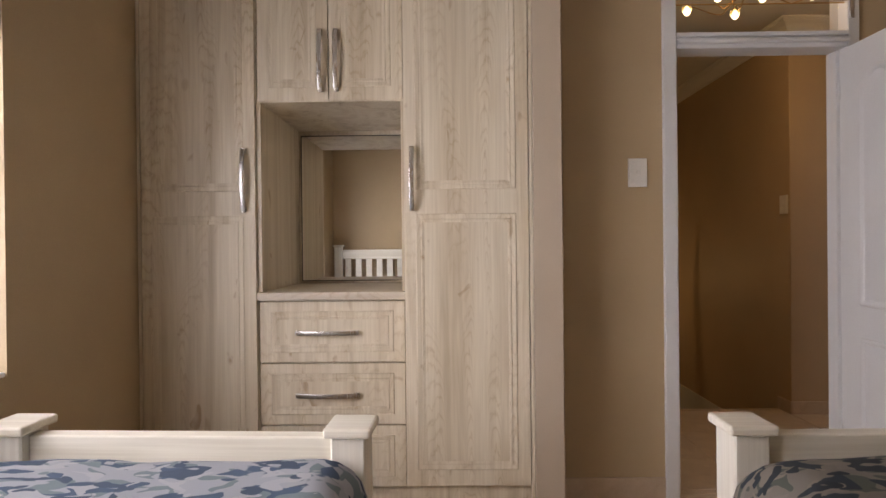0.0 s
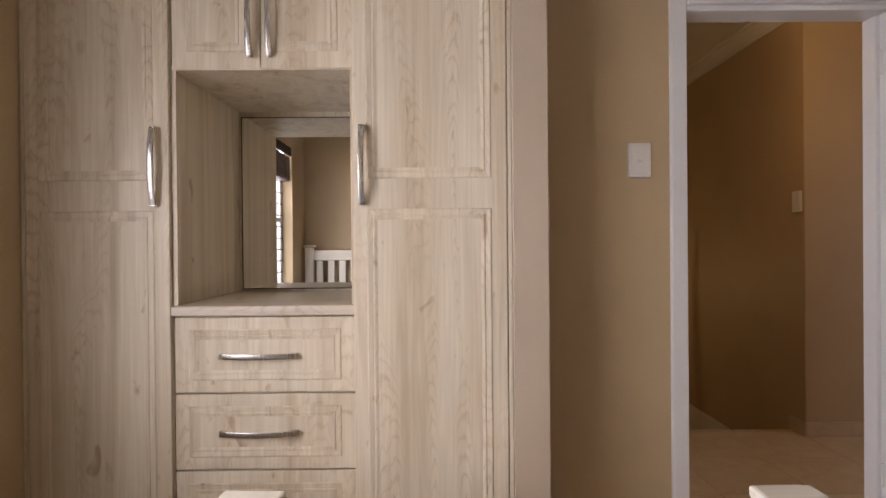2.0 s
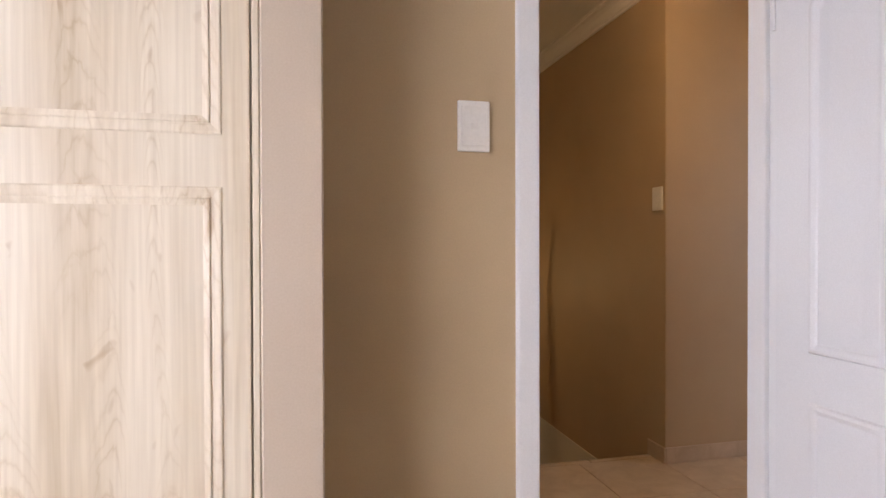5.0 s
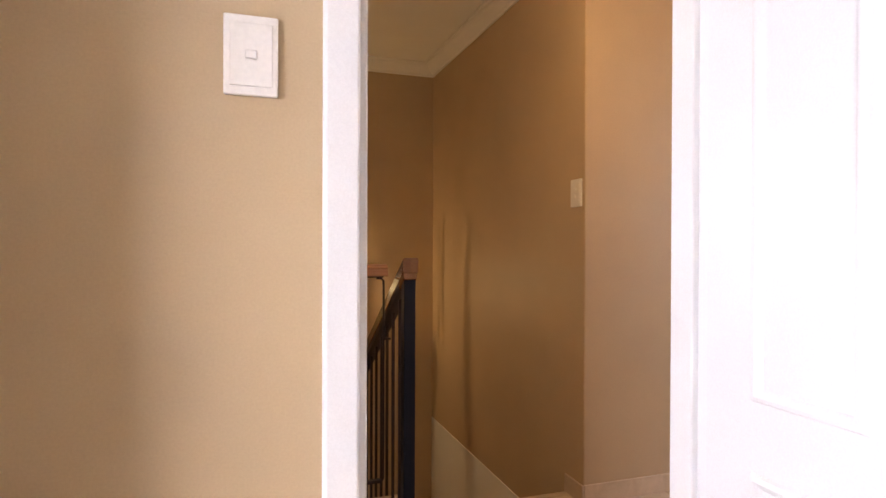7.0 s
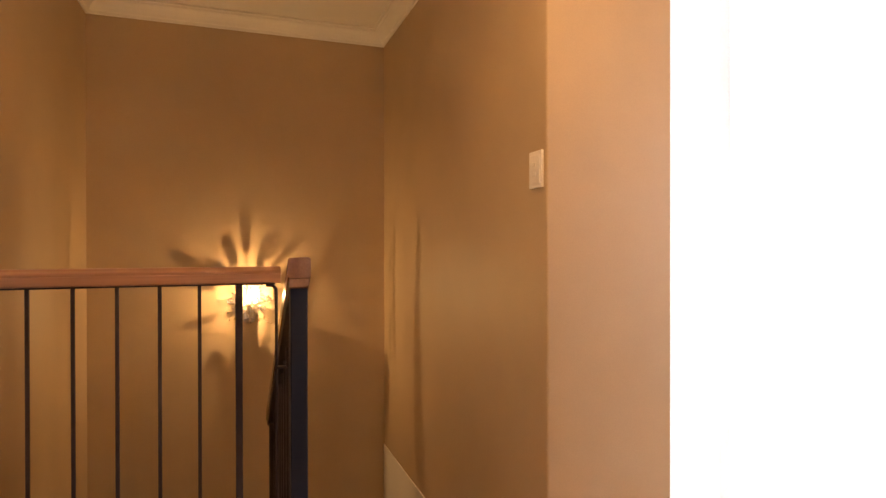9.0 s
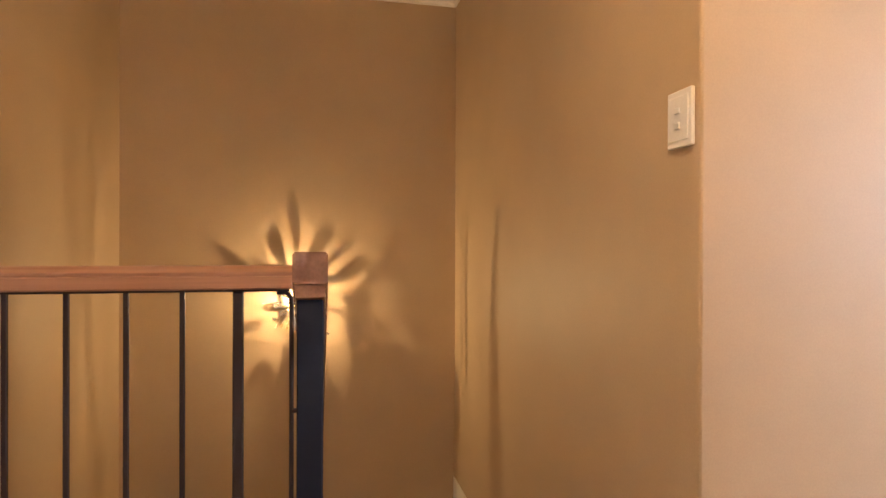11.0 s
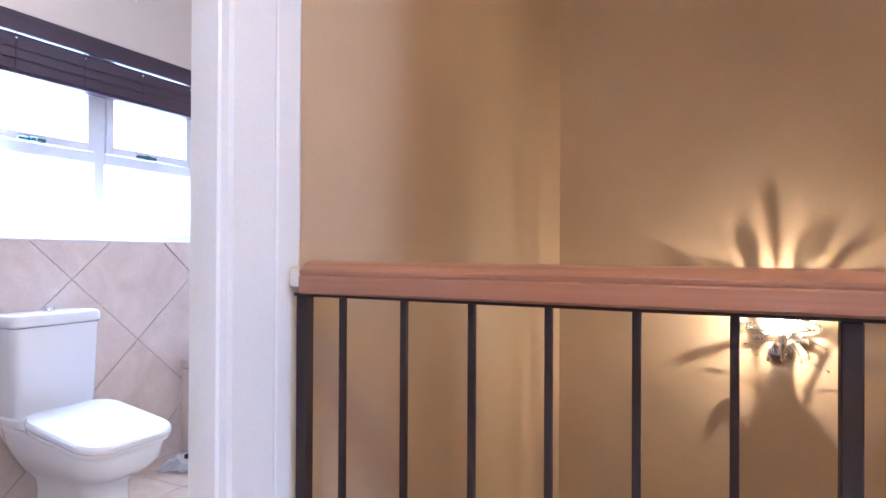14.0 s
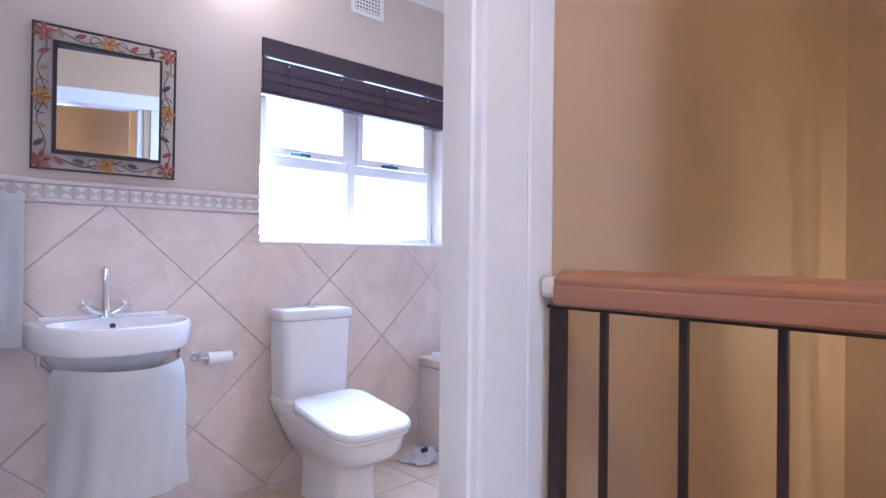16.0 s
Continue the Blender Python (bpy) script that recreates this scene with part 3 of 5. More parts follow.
for z0, z1 in ((0.668, 0.930), (0.400, 0.662), (0.129, 0.394)):
    d = part("drawer", box(-0.518, 0.108, YC, YC + 0.019, z0, z1, bevel=0.003, seg=2), OAK, mid)
    part("moulding", routed_panel(bmesh.new(), -0.470, 0.060, z0 + 0.042, z1 - 0.042, YC), OAK, d)
    bow_handle(d, -0.226, YC, (z0 + z1) / 2 - 0.003, 0.272, False)
top = box(-0.524, 0.114, YC - 0.020, 3.618, 0.936, 0.971, bevel=0.005, seg=2)
tagged(linked("worktop", top, OAK_TOP), "pale oak worktop of the dresser niche", "worktop", "built-in cupboards")

# ---- beds ----


def bed(x0, label, turn=0.0, cloth=CAMO, hue="blue grey"):
    """A single bed: foot at y 2.10, head at y 0.03; 1.03 wide from x0."""
    x1 = x0 + 1.03
    b = thing("bed", ((x0 + x1) / 2, 1.05, 0), label, "bed", "two single beds")
    for y0, y1, top_z in ((1.955, 2.085, 0.674), (0.075, 0.165, 1.165)):
        for px in (x0, x1 - 0.115):
            p = part("post", box(px + 0.012, px + 0.103, y0 + 0.012, y1 - 0.012, 0, top_z, bevel=0.005), PINE_Z, b)
            part("post_cap", box(px - 0.004, px + 0.119, y0 - 0.004, y1 + 0.004, top_z, top_z + 0.026, bevel=0.007, seg=2), PINE, p)
    part("foot_rail", box(x0 + 0.103, x1 - 0.103, 1.995, 2.045, 0.548, 0.666, bevel=0.005, seg=2), PINE, b)
    part("foot_rail", box(x0 + 0.103, x1 - 0.103, 1.995, 2.045, 0.24, 0.36, bevel=0.005), PINE, b)
    n = 7
    for i in range(n):
        cx = x0 + 0.103 + (i + 0.5) * (0.824 / n)
        part("slat", box(cx - 0.03, cx + 0.03, 2.008, 2.032, 0.36, 0.548, bevel=0.003), PINE_Z, b)
    part("head_rail", box(x0 + 0.103, x1 - 0.103, 0.095, 0.145, 1.03, 1.135, bevel=0.005, seg=2), PINE, b)
    part("head_rail", box(x0 + 0.103, x1 - 0.103, 0.095, 0.145, 0.50, 0.60, bevel=0.005), PINE, b)
    for i in range(n):
        cx = x0 + 0.103 + (i + 0.5) * (0.824 / n)
        part("slat", box(cx - 0.033, cx + 0.033, 0.108, 0.132, 0.60, 1.03, bevel=0.003), PINE_Z, b)
    for px in (x0 + 0.035, x1 - 0.065):
        part("side_rail", box(px, px + 0.03, 0.165, 1.96, 0.25, 0.40, bevel=0.004), PINE, b)
    m = box(x0 + 0.07, x1 - 0.07, 0.17, 1.95, 0.36, 0.565, bevel=0.045, seg=3)
    loose = [b]
    loose.append(tagged(linked("mattress", m, SHEET, True), "white mattress on a whitewashed pine bed", "mattress", "two mattresses"))
    bm = bmesh.new()
    nx, ny, t = 40, 60, 0.03
    grid = []
    for j in range(ny + 1):
        row = []
        y = 0.50 + (1.965 - 0.50) * j / ny
        for i in range(nx + 1):
            u = i / nx * 2 - 1
            half = (x1 - x0) / 2
            over = 0.24
            s = u * (half - 0.07 + over)
            flat = half - 0.10
            a = abs(s)
            bend = 0.10
            if a < flat:
                px, pz = a, 0.0
            elif a < flat + bend * 1.57:
                q = (a - flat) / bend
                px, pz = flat + bend * math.sin(q), -bend * (1 - math.cos(q))
            else:
                px, pz = flat + bend + 0.006 * math.sin(17 * y), -bend - (a - flat - bend * 1.57)
            end = max(0.0, (y - 1.86) / 0.105)
            z = 0.628 + pz - 0.045 * end * end
            puff = noise.noise((s * 3.1 + x0, y * 2.7, 0.3)) * 0.020 + noise.noise((s * 9 + x0, y * 8, 1.7)) * 0.006
            if a < flat + bend:
                z += puff + 0.016 * math.cos(u * 1.4)
            row.append(bm.verts.new(((x0 + x1) / 2 + math.copysign(px, s) + 0.004 * noise.noise((s * 7, y * 9, 4)), y, z)))
        grid.append(row)
    for j in range(ny):
        for i in range(nx):
            bm.faces.new((grid[j][i], grid[j][i + 1], grid[j + 1][i + 1], grid[j + 1][i]))
    bmesh.ops.solidify(bm, geom=bm.faces[:], thickness=t)
    loose.append(tagged(linked("duvet", bm, cloth, True), f"{hue} camouflage duvet spread over the bed", "duvet", "two duvets"))
    pw = bmesh.new()
    bmesh.ops.create_uvsphere(pw, u_segments=28, v_segments=16, radius=1, matrix=Matrix.LocRotScale(((x0 + x1) / 2, 0.36, 0.625), None, (0.36, 0.19, 0.075)))
    for v in pw.verts:
        c = Vector(((x0 + x1) / 2, 0.36, 0.625))
        d = v.co - c
        k = max(abs(d.x) / 0.36, abs(d.y) / 0.19, 1e-3) / max(math.hypot(d.x / 0.36, d.y / 0.19), 1e-3)
        v.co.x, v.co.y = c.x + d.x / max(k, 0.82), c.y + d.y / max(k, 0.82)
    loose.append(tagged(linked("pillow", pw, cloth, True), f"{hue} camouflage pillow against the headboard", "pillow", "two pillows"))
    pivot = Matrix.Translation((x1, 2.02, 0))
    for ob in loose:
        ob.matrix_basis = pivot @ pose(0, 0, 0, 0, 0, turn) @ pivot.inverted() @ ob.matrix_basis
    return b


bed(-0.934, "whitewashed pine single bed with a slatted headboard", -2.2)
bed(1.008, "whitewashed pine single bed beside the open door", 0.0, CAMO_BROWN_SHADED, "shaded brown grey")

# ---- bedroom window ----
win = thing("window_1", (-1.15, 1.36, 0.78), "white steel bedroom window with burglar bars", "window", "", "structure")
bm = bmesh.new()
for a in ((0.50, 0.545), (2.185, 2.23)):
    bx(bm, -1.185, -1.145, a[0], a[1], 0.78, 2.15, bevel=0.004)
for a in ((0.78, 0.825), (2.105, 2.15)):
    bx(bm, -1.185, -1.145, 0.545, 2.185, a[0], a[1], bevel=0.004)
part("window_frame", bm, WHITE, win)
for y in (0.95, 1.365, 1.78):
    part("mullion", box(-1.18, -1.15, y - 0.02, y + 0.02, 0.825, 2.105, bevel=0.003), WHITE, win)
part("transom", box(-1.178, -1.152, 0.545, 2.185, 1.42, 1.46, bevel=0.003), WHITE, win)
# bars take the black colour to show them dark against the window light
for z in [0.93 + 0.11 * i for i in range(11)]:
    part("bar", tube(bmesh.new(), [(-1.135, 0.505, z), (-1.135, 2.225, z)], 0.0045, 6), BLACK, win, "thin steel burglar bar, coloured black for its backlit look")
pn = part("pane", box(-1.167, -1.163, 0.545, 2.185, 0.825, 2.105), GLASS, win)
pn.visible_shadow = False
part("window_sill", box(-1.144, -1.042, 0.502, 2.228, 0.7805, 0.795, bevel=0.003), WHITE, win)


def wooden_blind(x, y0, y1, z_top, drop, label):
    b = thing("window_blind", (x, (y0 + y1) / 2, z_top), label, "blind")
    part("valance", box(x - 0.010, x + 0.012, y0 + 0.004, y1 - 0.004, z_top - 0.085, z_top, bevel=0.004, seg=2), BLIND, b)
    part("head_rail", box(x - 0.062, x - 0.015, y0 + 0.008, y1 - 0.008, z_top - 0.05, z_top - 0.004), BLIND, b)
    n = max(2, round((drop - 0.125) / 0.043))
    gap = (drop - 0.125) / n
    for i in range(n):
        z = z_top - 0.091 - gap * i
        sl = rings_mesh(bmesh.new(), [[(x - 0.009, y, z), (x - 0.006, y, z), (x + 0.001, y, z - gap - 0.016), (x - 0.002, y, z - gap - 0.016)] for y in (y0 + 0.010, y1 - 0.010)])
        part("slat", sl, BLIND, b)
    part("bottom_rail", box(x - 0.062, x - 0.008, y0 + 0.010, y1 - 0.010, z_top - drop, z_top - drop + 0.026, bevel=0.004), BLIND, b)
    for i in range(4):
        y = y0 + (y1 - y0) * (0.12 + 0.25 * i)
        part("cord", tube(bmesh.new(), [(x + 0.004, y, z_top - 0.086), (x + 0.004, y, z_top - drop + 0.02)], 0.0012, 5), BLIND, b)
        part("cord_button", ball(bmesh.new(), (x + 0.006, y, z_top - 0.112), 0.005, 1), PLASTIC, b)
    return b


wooden_blind(-1.055, 0.50, 2.23, 2.148, 0.33, "dark wooden slatted blind drawn up over the bedroom window")

# ---- stairs and balustrade ----
stairs = thing("staircase", (2.2, 4.9, DEEP), "tiled stairs going down along the tan wall", "stairs", "", "structure")
for i in range(7):
    z = -0.18 * (i + 1)
    part("step", box(1.80, 2.603, 4.612 + 0.29 * i, 4.612 + 0.29 * (i + 1) + 0.02, z - 0.18, z, bevel=0.006), FLOOR_TILE, stairs)

rail = thing("balustrade", (1.3, 4.78, 0), "black steel balustrade with a red-brown wooden handrail", "balustrade")
HALF_RAIL = [(0.030, 0.0), (0.034, 0.004), (0.034, 0.029), (0.031, 0.032), (0.033, 0.035), (0.033, 0.040), (0.028, 0.045), (0.023, 0.046), (0.018, 0.051), (0.007, 0.055)]
PROFILE = [(-u, v) for u, v in HALF_RAIL] + HALF_RAIL[::-1]
bm = bmesh.new()
sweep(bm, [((x, 4.780, 1.037), (0, 1, 0), (0, 0, 1)) for x in (0.841, 1.20, 1.761)], PROFILE)
part("handrail", bm, RED_WOOD, rail, "moulded red-brown wooden handrail", True)
part("end_filler", box(0.8025, 0.8412, 4.762, 4.806, 1.046, 1.080, bevel=0.008, seg=2), WHITE, rail, "white painted lump where the rail meets the frame")
part("top_bar", box(0.815, 1.745, 4.766, 4.794, 1.031, 1.0365), BLACK, rail)
part("bottom_bar", box(0.815, 1.738, 4.768, 4.792, 0.085, 0.100), BLACK, rail)
part("post", box(0.816, 0.839, 4.769, 4.791, 0.0, 1.031, bevel=0.002), BLACK, rail)
part("post", box(1.617, 1.640, 4.769, 4.791, 0.0, 1.031, bevel=0.002), BLACK, rail)
for x in (0.909, 1.029, 1.148, 1.268, 1.389, 1.507):
    part("baluster", box(x - 0.0055, x + 0.0055, 4.7745, 4.7855, 0.100, 1.031, bevel=0.0015), BLACK, rail)
bm = tube(bmesh.new(), [(1.715, 4.78, 1.028), (1.737, 4.78, 1.027), (1.748, 4.78, 1.015), (1.749, 4.78, 0.99), (1.749, 4.78, 0.10), (1.743, 4.78, 0.092), (1.715, 4.78, 0.091)], 0.0055, 8)
part("baluster", bm, BLACK, rail, "round black end bar bent over at the top", True)
part("bracket", box(1.749, 1.782, 4.772, 4.786, 0.742, 0.752, bevel=0.002), BLACK, rail)

stair_rail = thing("stair_balustrade", (1.796, 4.9, 0), "black steel stair balustrade with a sloping wooden handrail", "balustrade")
SL = -0.585
bm = bmesh.new()
Y0, Y1, ZT = 4.480, 5.86, 1.066
SECTION = [(-0.033, 0.004), (-0.033, 0.050), (-0.028, 0.055), (0.028, 0.055), (0.033, 0.050), (0.033, 0.004), (0.029, 0.0), (-0.029, 0.0)]
rings = [[(1.796 + u, y, ZT + SL * (y - Y0) + v * 1.1) for u, v in SECTION] for y in (Y0, Y0 + 0.12, (Y0 + Y1) / 2, Y1)]
rings_mesh(bm, rings)
part("handrail", bm, RED_WOOD_Y_SHADED, stair_rail, "sloping red-brown wooden handrail with its shade coloured in", True)
# underside: wood at the front end, black beyond to hold the shade there
for y0, y1, mat in ((Y0 + 0.004, Y0 + 0.085, RED_WOOD_Y_SHADED), (Y0 + 0.086, Y1, BLACK)):
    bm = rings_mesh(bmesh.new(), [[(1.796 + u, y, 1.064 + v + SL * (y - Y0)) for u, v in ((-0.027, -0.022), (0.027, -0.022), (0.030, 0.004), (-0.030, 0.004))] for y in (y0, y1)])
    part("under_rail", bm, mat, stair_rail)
part("post", box(1.771, 1.821, 4.492, 4.540, 0.0, 1.046, bevel=0.003), NAVY, stair_rail, "thick blue-black steel newel post, its blue partly reflected daylight")
part("post", box(1.776, 1.816, 5.80, 5.84, -1.05, 0.26, bevel=0.003), BLACK, stair_rail)
for i in range(9):
    y = 4.66 + 0.125 * i
    zt = 1.045 + SL * (y - Y0)
    part("baluster", box(1.7895, 1.8025, y - 0.0065, y + 0.0065, zt - 1.17, zt), BLACK, stair_rail)
bm = bmesh.new()
rings_mesh(bm, [[(1.796 + u, y, -0.14 + v + SL * (y - Y0)) for u, v in ((-0.012, -0.008), (0.012, -0.008), (0.012, 0.008), (-0.012, 0.008))] for y in (4.54, 5.80)])
part("bottom_bar", bm, BLACK, stair_rail)

# skirting tiles on the landing and in the bedroom
for nm, a in (("skirting_landing", (2.612, 4.1, 4.452, 4.462, 0, 0.085)), ("skirting_stair", (2.600, 2.610, 4.452, 4.612, 0, 0.085)), ("skirting_bedroom", (0.775, 1.275, 3.139, 3.149, 0, 0.10))):
    structure(nm, box(*a, bevel=0.002), SKIRT, "beige ceramic tile skirting", "skirting")

# ---- bathroom door frame ----
bdf = thing("door_3", (0.74, 4.25, 0), "white painted moulded frame of the open bathroom doorway", "door frame", "", "structure")


def moulded_jamb(y_in, s, z1):
    """A jamb at the opening's edge y_in; s points away from the opening along y."""
    out = [(0.728, y_in), (0.765, y_in), (0.768, y_in - 0.010 * s), (0.797, y_in - 0.010 * s), (0.801, y_in - 0.006 * s), (0.801, y_in + 0.004 * s), (0.793, y_in + 0.008 * s), (0.793, y_in + 0.016 * s), (0.801, y_in + 0.020 * s),
           (0.802, y_in + 0.112 * s), (0.798, y_in + 0.118 * s), (0.800, y_in + 0.124 * s), (0.801, y_in + 0.176 * s), (0.797, y_in + 0.184 * s), (0.728, y_in + 0.184 * s)]
    bm = bmesh.new()
    rings_mesh(bm, [[(x, y, 0) for x, y in out], [(x, y, z1) for x, y in out]])
    return bm


part("jamb", moulded_jamb(4.618, 1, 2.16), WHITE, bdf)
part("jamb", moulded_jamb(3.885, -1, 2.16), WHITE, bdf)
bm = box(0.728, 0.803, 3.886, 4.617, 2.04, 2.16, bevel=0.006, seg=2)
bx(bm, 0.728, 0.809, 3.886, 4.617, 2.06, 2.075, bevel=0.004)
part("head", bm, WHITE, bdf)
# the plain architrave on the bathroom side
part("architrave", box(0.682, 0.6995, 3.79, 4.775, 2.045, 2.145, bevel=0.004, seg=2), WHITE, bdf)
for y0, y1 in ((3.79, 3.878), (4.700, 4.775)):
    part("architrave", box(0.682, 0.6995, y0, y1, 0.0, 2.0445, bevel=0.004, seg=2), WHITE, bdf)

# the passage end: the white frame of an open doorway
pd = thing("door_4", (4.15, 3.88, 0), "white painted frame of the doorway at the passage end", "door frame", "", "structure")
for y0, y1 in ((3.42, 3.50), (4.26, 4.34)):
    part("jamb", box(4.08, 4.22, y0, y1, 0, 2.11, bevel=0.006), WHITE, pd)
part("head", box(4.08, 4.22, 3.50, 4.26, 2.032, 2.11, bevel=0.006), WHITE, pd)

# ---- bathroom window ----
TEAL = paint("dark_teal_metal", (0.03, 0.09, 0.10), 0.4)
bw = thing("window_2", (-1.38, 5.85, 1.155), "white framed bathroom window with opening top lights", "window", "", "structure")
bm = bmesh.new()
for y0, y1 in ((5.25, 5.295), (6.405, 6.45)):
    bx(bm, -1.405, -1.355, y0, y1, 1.155, 2.13, bevel=0.004)
for z0, z1 in ((1.155, 1.20), (2.085, 2.13)):
    bx(bm, -1.405, -1.355, 5.295, 6.405, z0, z1, bevel=0.004)
part("window_frame", bm, WHITE, bw)
part("mullion", box(-1.400, -1.358, 5.822, 5.878, 1.20, 2.085, bevel=0.004), WHITE, bw)
for y0, y1 in ((5.295, 5.822), (5.878, 6.405)):
    part("transom", box(-1.398, -1.360, y0, y1, 1.545, 1.60, bevel=0.004), WHITE, bw)
    bm = bmesh.new()
    bx(bm, -1.372, -1.345, y0 + 0.002, y0 + 0.04, 1.60, 2.083, bevel=0.003)
    bx(bm, -1.372, -1.345, y1 - 0.04, y1 - 0.002, 1.60, 2.083, bevel=0.003)
    bx(bm, -1.372, -1.345, y0 + 0.04, y1 - 0.04, 1.602, 1.64, bevel=0.003)
    part("sash", bm, WHITE, bw)
    c = (y0 + y1) / 2 - 0.04
    bm = box(-1.345, -1.330, c - 0.06, c + 0.06, 1.603, 1.620, bevel=0.004)
    bx(bm, -1.337, -1.318, c - 0.012, c + 0.012, 1.600, 1.622, bevel=0.003)
    part("window_stay", bm, TEAL, bw, "dark teal window handle")
    for z0, z1 in ((1.20, 1.545), (1.60, 2.085)):
        g = part("pane", box(-1.380, -1.376, y0, y1, z0, z1), GLASS, bw)
        g.visible_shadow = False
part("window_sill", box(-1.354, -1.222, 5.252, 6.448, 1.150, 1.164, bevel=0.003), WHITE, bw)
wooden_blind(-1.236, 5.25, 6.45, 2.128, 0.262, "dark wooden slatted blind drawn up over the bathroom window")
orn = thing("wire_ornament", (-1.27, 5.33, 1.164), "small curled wire ornament on the bathroom window sill", "ornament")
part("curl", tube(bmesh.new(), [(-1.27, 5.27 + 0.011 * i, 1.170 + 0.010 * abs(math.sin(i * 0.9))) for i in range(12)], 0.003, 6), STEEL, orn, "", True)
part("curl", tube(bmesh.new(), arc((-1.26, 5.31, 1.180), 0.013, 0, 330, 14, "yz"), 0.0025, 6), STEEL, orn, "", True)

# ---- bathroom vent ----
vent = thing("wall_vent", (-1.23, 5.85, 2.47), "cream plastic wall vent with a square hole grid", "vent")
part("frame", box(-1.2295, -1.221, 5.742, 5.958, 2.388, 2.566, bevel=0.003), PLASTIC, vent)
# dark sheet coloured as the shade inside the grid holes
part("hole_shade", box(-1.222, -1.2195, 5.768, 5.932, 2.412, 2.542), DARK, vent)
for i in range(9):
    y = 5.772 + 0.0195 * i
    part("slat", box(-1.2197, -1.216, y - 0.004, y + 0.004, 2.412, 2.542), PLASTIC, vent)
for i in range(7):
    z = 2.418 + 0.0195 * i
    part("slat", box(-1.2190, -1.2155, 5.768, 5.932, z - 0.004, z + 0.004), PLASTIC, vent)

# ---- framed mirror with flowers ----
mir = thing("wall_mirror", (-1.225, 4.606, 1.41), "square mirror in a black wire frame with metal flowers", "mirror")
MX = -1.212
MY0, MY1, MZ0, MZ1 = 4.354, 4.852, 1.408, 1.951
IY0, IY1, IZ0, IZ1 = 4.432, 4.784, 1.484, 1.880


def rect_frame(y0, y1, z0, z1, w, x0, x1):
    bm = bmesh.new()
    bx(bm, x0, x1, y0, y0 + w, z0, z1)
    bx(bm, x0, x1, y1 - w, y1, z0, z1)
    bx(bm, x0, x1, y0 + w, y1 - w, z0, z0 + w)
    bx(bm, x0, x1, y0 + w, y1 - w, z1 - w, z1)
    return bm


part("outer_frame", rect_frame(MY0, MY1, MZ0, MZ1, 0.007, MX - 0.006, MX + 0.004), BLACK, mir)
part("inner_frame", rect_frame(IY0 - 0.012, IY1 + 0.012, IZ0 - 0.012, IZ1 + 0.012, 0.013, MX - 0.012, MX + 0.012), BLACK, mir)
bm = box(MX - 0.008, MX - 0.002, IY0 - 0.002, IY1 + 0.002, IZ0 - 0.002, IZ1 + 0.002)
bmesh.ops.rotate(bm, verts=bm.verts[:], cent=(MX - 0.002, (IY0 + IY1) / 2, (IZ0 + IZ1) / 2), matrix=Matrix.Rotation(radians(-5.8), 3, "Z"))
part("glass", bm, MIRROR, mir, "clear mirror glass")


def enamel(name, c):
    m, t, b = material(name, 0.3, 0.35)
    v = coords(t, shuffle=True)
    t.links.new(ramp(t, noise_tex(t, v, 60, 2), [(0.3, tuple(q * 0.6 for q in c)), (0.7, c)]), b.inputs["Base Color"])
    return m


AMBER, ROSE, PLUM, OLIVE = enamel("amber_enamel", (0.55, 0.28, 0.045)), enamel("rose_enamel", (0.36, 0.10, 0.075)), enamel("plum_enamel", (0.12, 0.06, 0.07)), enamel("olive_enamel", (0.45, 0.33, 0.16))


def flower(y, z, r, mat, turn=0):
    bm = bmesh.new()
    for k in range(6):
        a = 2 * math.pi * k / 6 + turn
        m = Matrix.LocRotScale((MX + 0.002, y + 0.58 * r * math.cos(a), z + 0.58 * r * math.sin(a)), Euler((a, 0, 0)), (0.004, 0.42 * r, 0.22 * r))
        bmesh.ops.create_icosphere(bm, subdivisions=2, radius=1, matrix=m)
    f = part("flower", bm, mat, mir, "", True)
    part("flower_centre", ball(bmesh.new(), (MX + 0.006, y, z), 0.20 * r, 2), ROSE if mat is AMBER else AMBER, f, "", True)


def leaf_shape(y, z, a, r, mat):
    bm = bmesh.new()
    n = 8
    edge = [(r * (i / n * 2 - 1), 0.42 * r * math.sin(math.pi * i / n) ** 0.8) for i in range(n + 1)]
    edge += [(u, -v) for u, v in edge[-2:0:-1]]
    ca, sa = math.cos(a), math.sin(a)
    rings_mesh(bm, [[(x, y + u * ca - v * sa, z + u * sa + v * ca) for u, v in edge] for x in (MX - 0.001, MX + 0.002)])
    part("leaf", bm, mat, mir)


cy, cz = (MY0 + MY1) / 2, (MZ0 + MZ1) / 2
by, bz = 0.033, 0.034
for y, z in ((cy, MZ1 - bz), (cy, MZ0 + bz), (MY0 + by, cz), (MY1 - by, cz)):
    flower(y, z, 0.036, AMBER)
    for s in (-1, 1):
        along = abs(y - cy) < 0.01
        c = (MX, y + (0.046 * s if along else 0), z + (0 if along else 0.046 * s))
        part("scroll", tube(bmesh.new(), arc(c, 0.018, 0, 300, 16, "yz"), 0.0016, 5), BLACK, mir, "", True)
for y in (MY0 + by, MY1 - by):
    for z in (MZ0 + bz, MZ1 - bz):
        flower(y, z, 0.038, ROSE, 0.4)
random.seed(5)
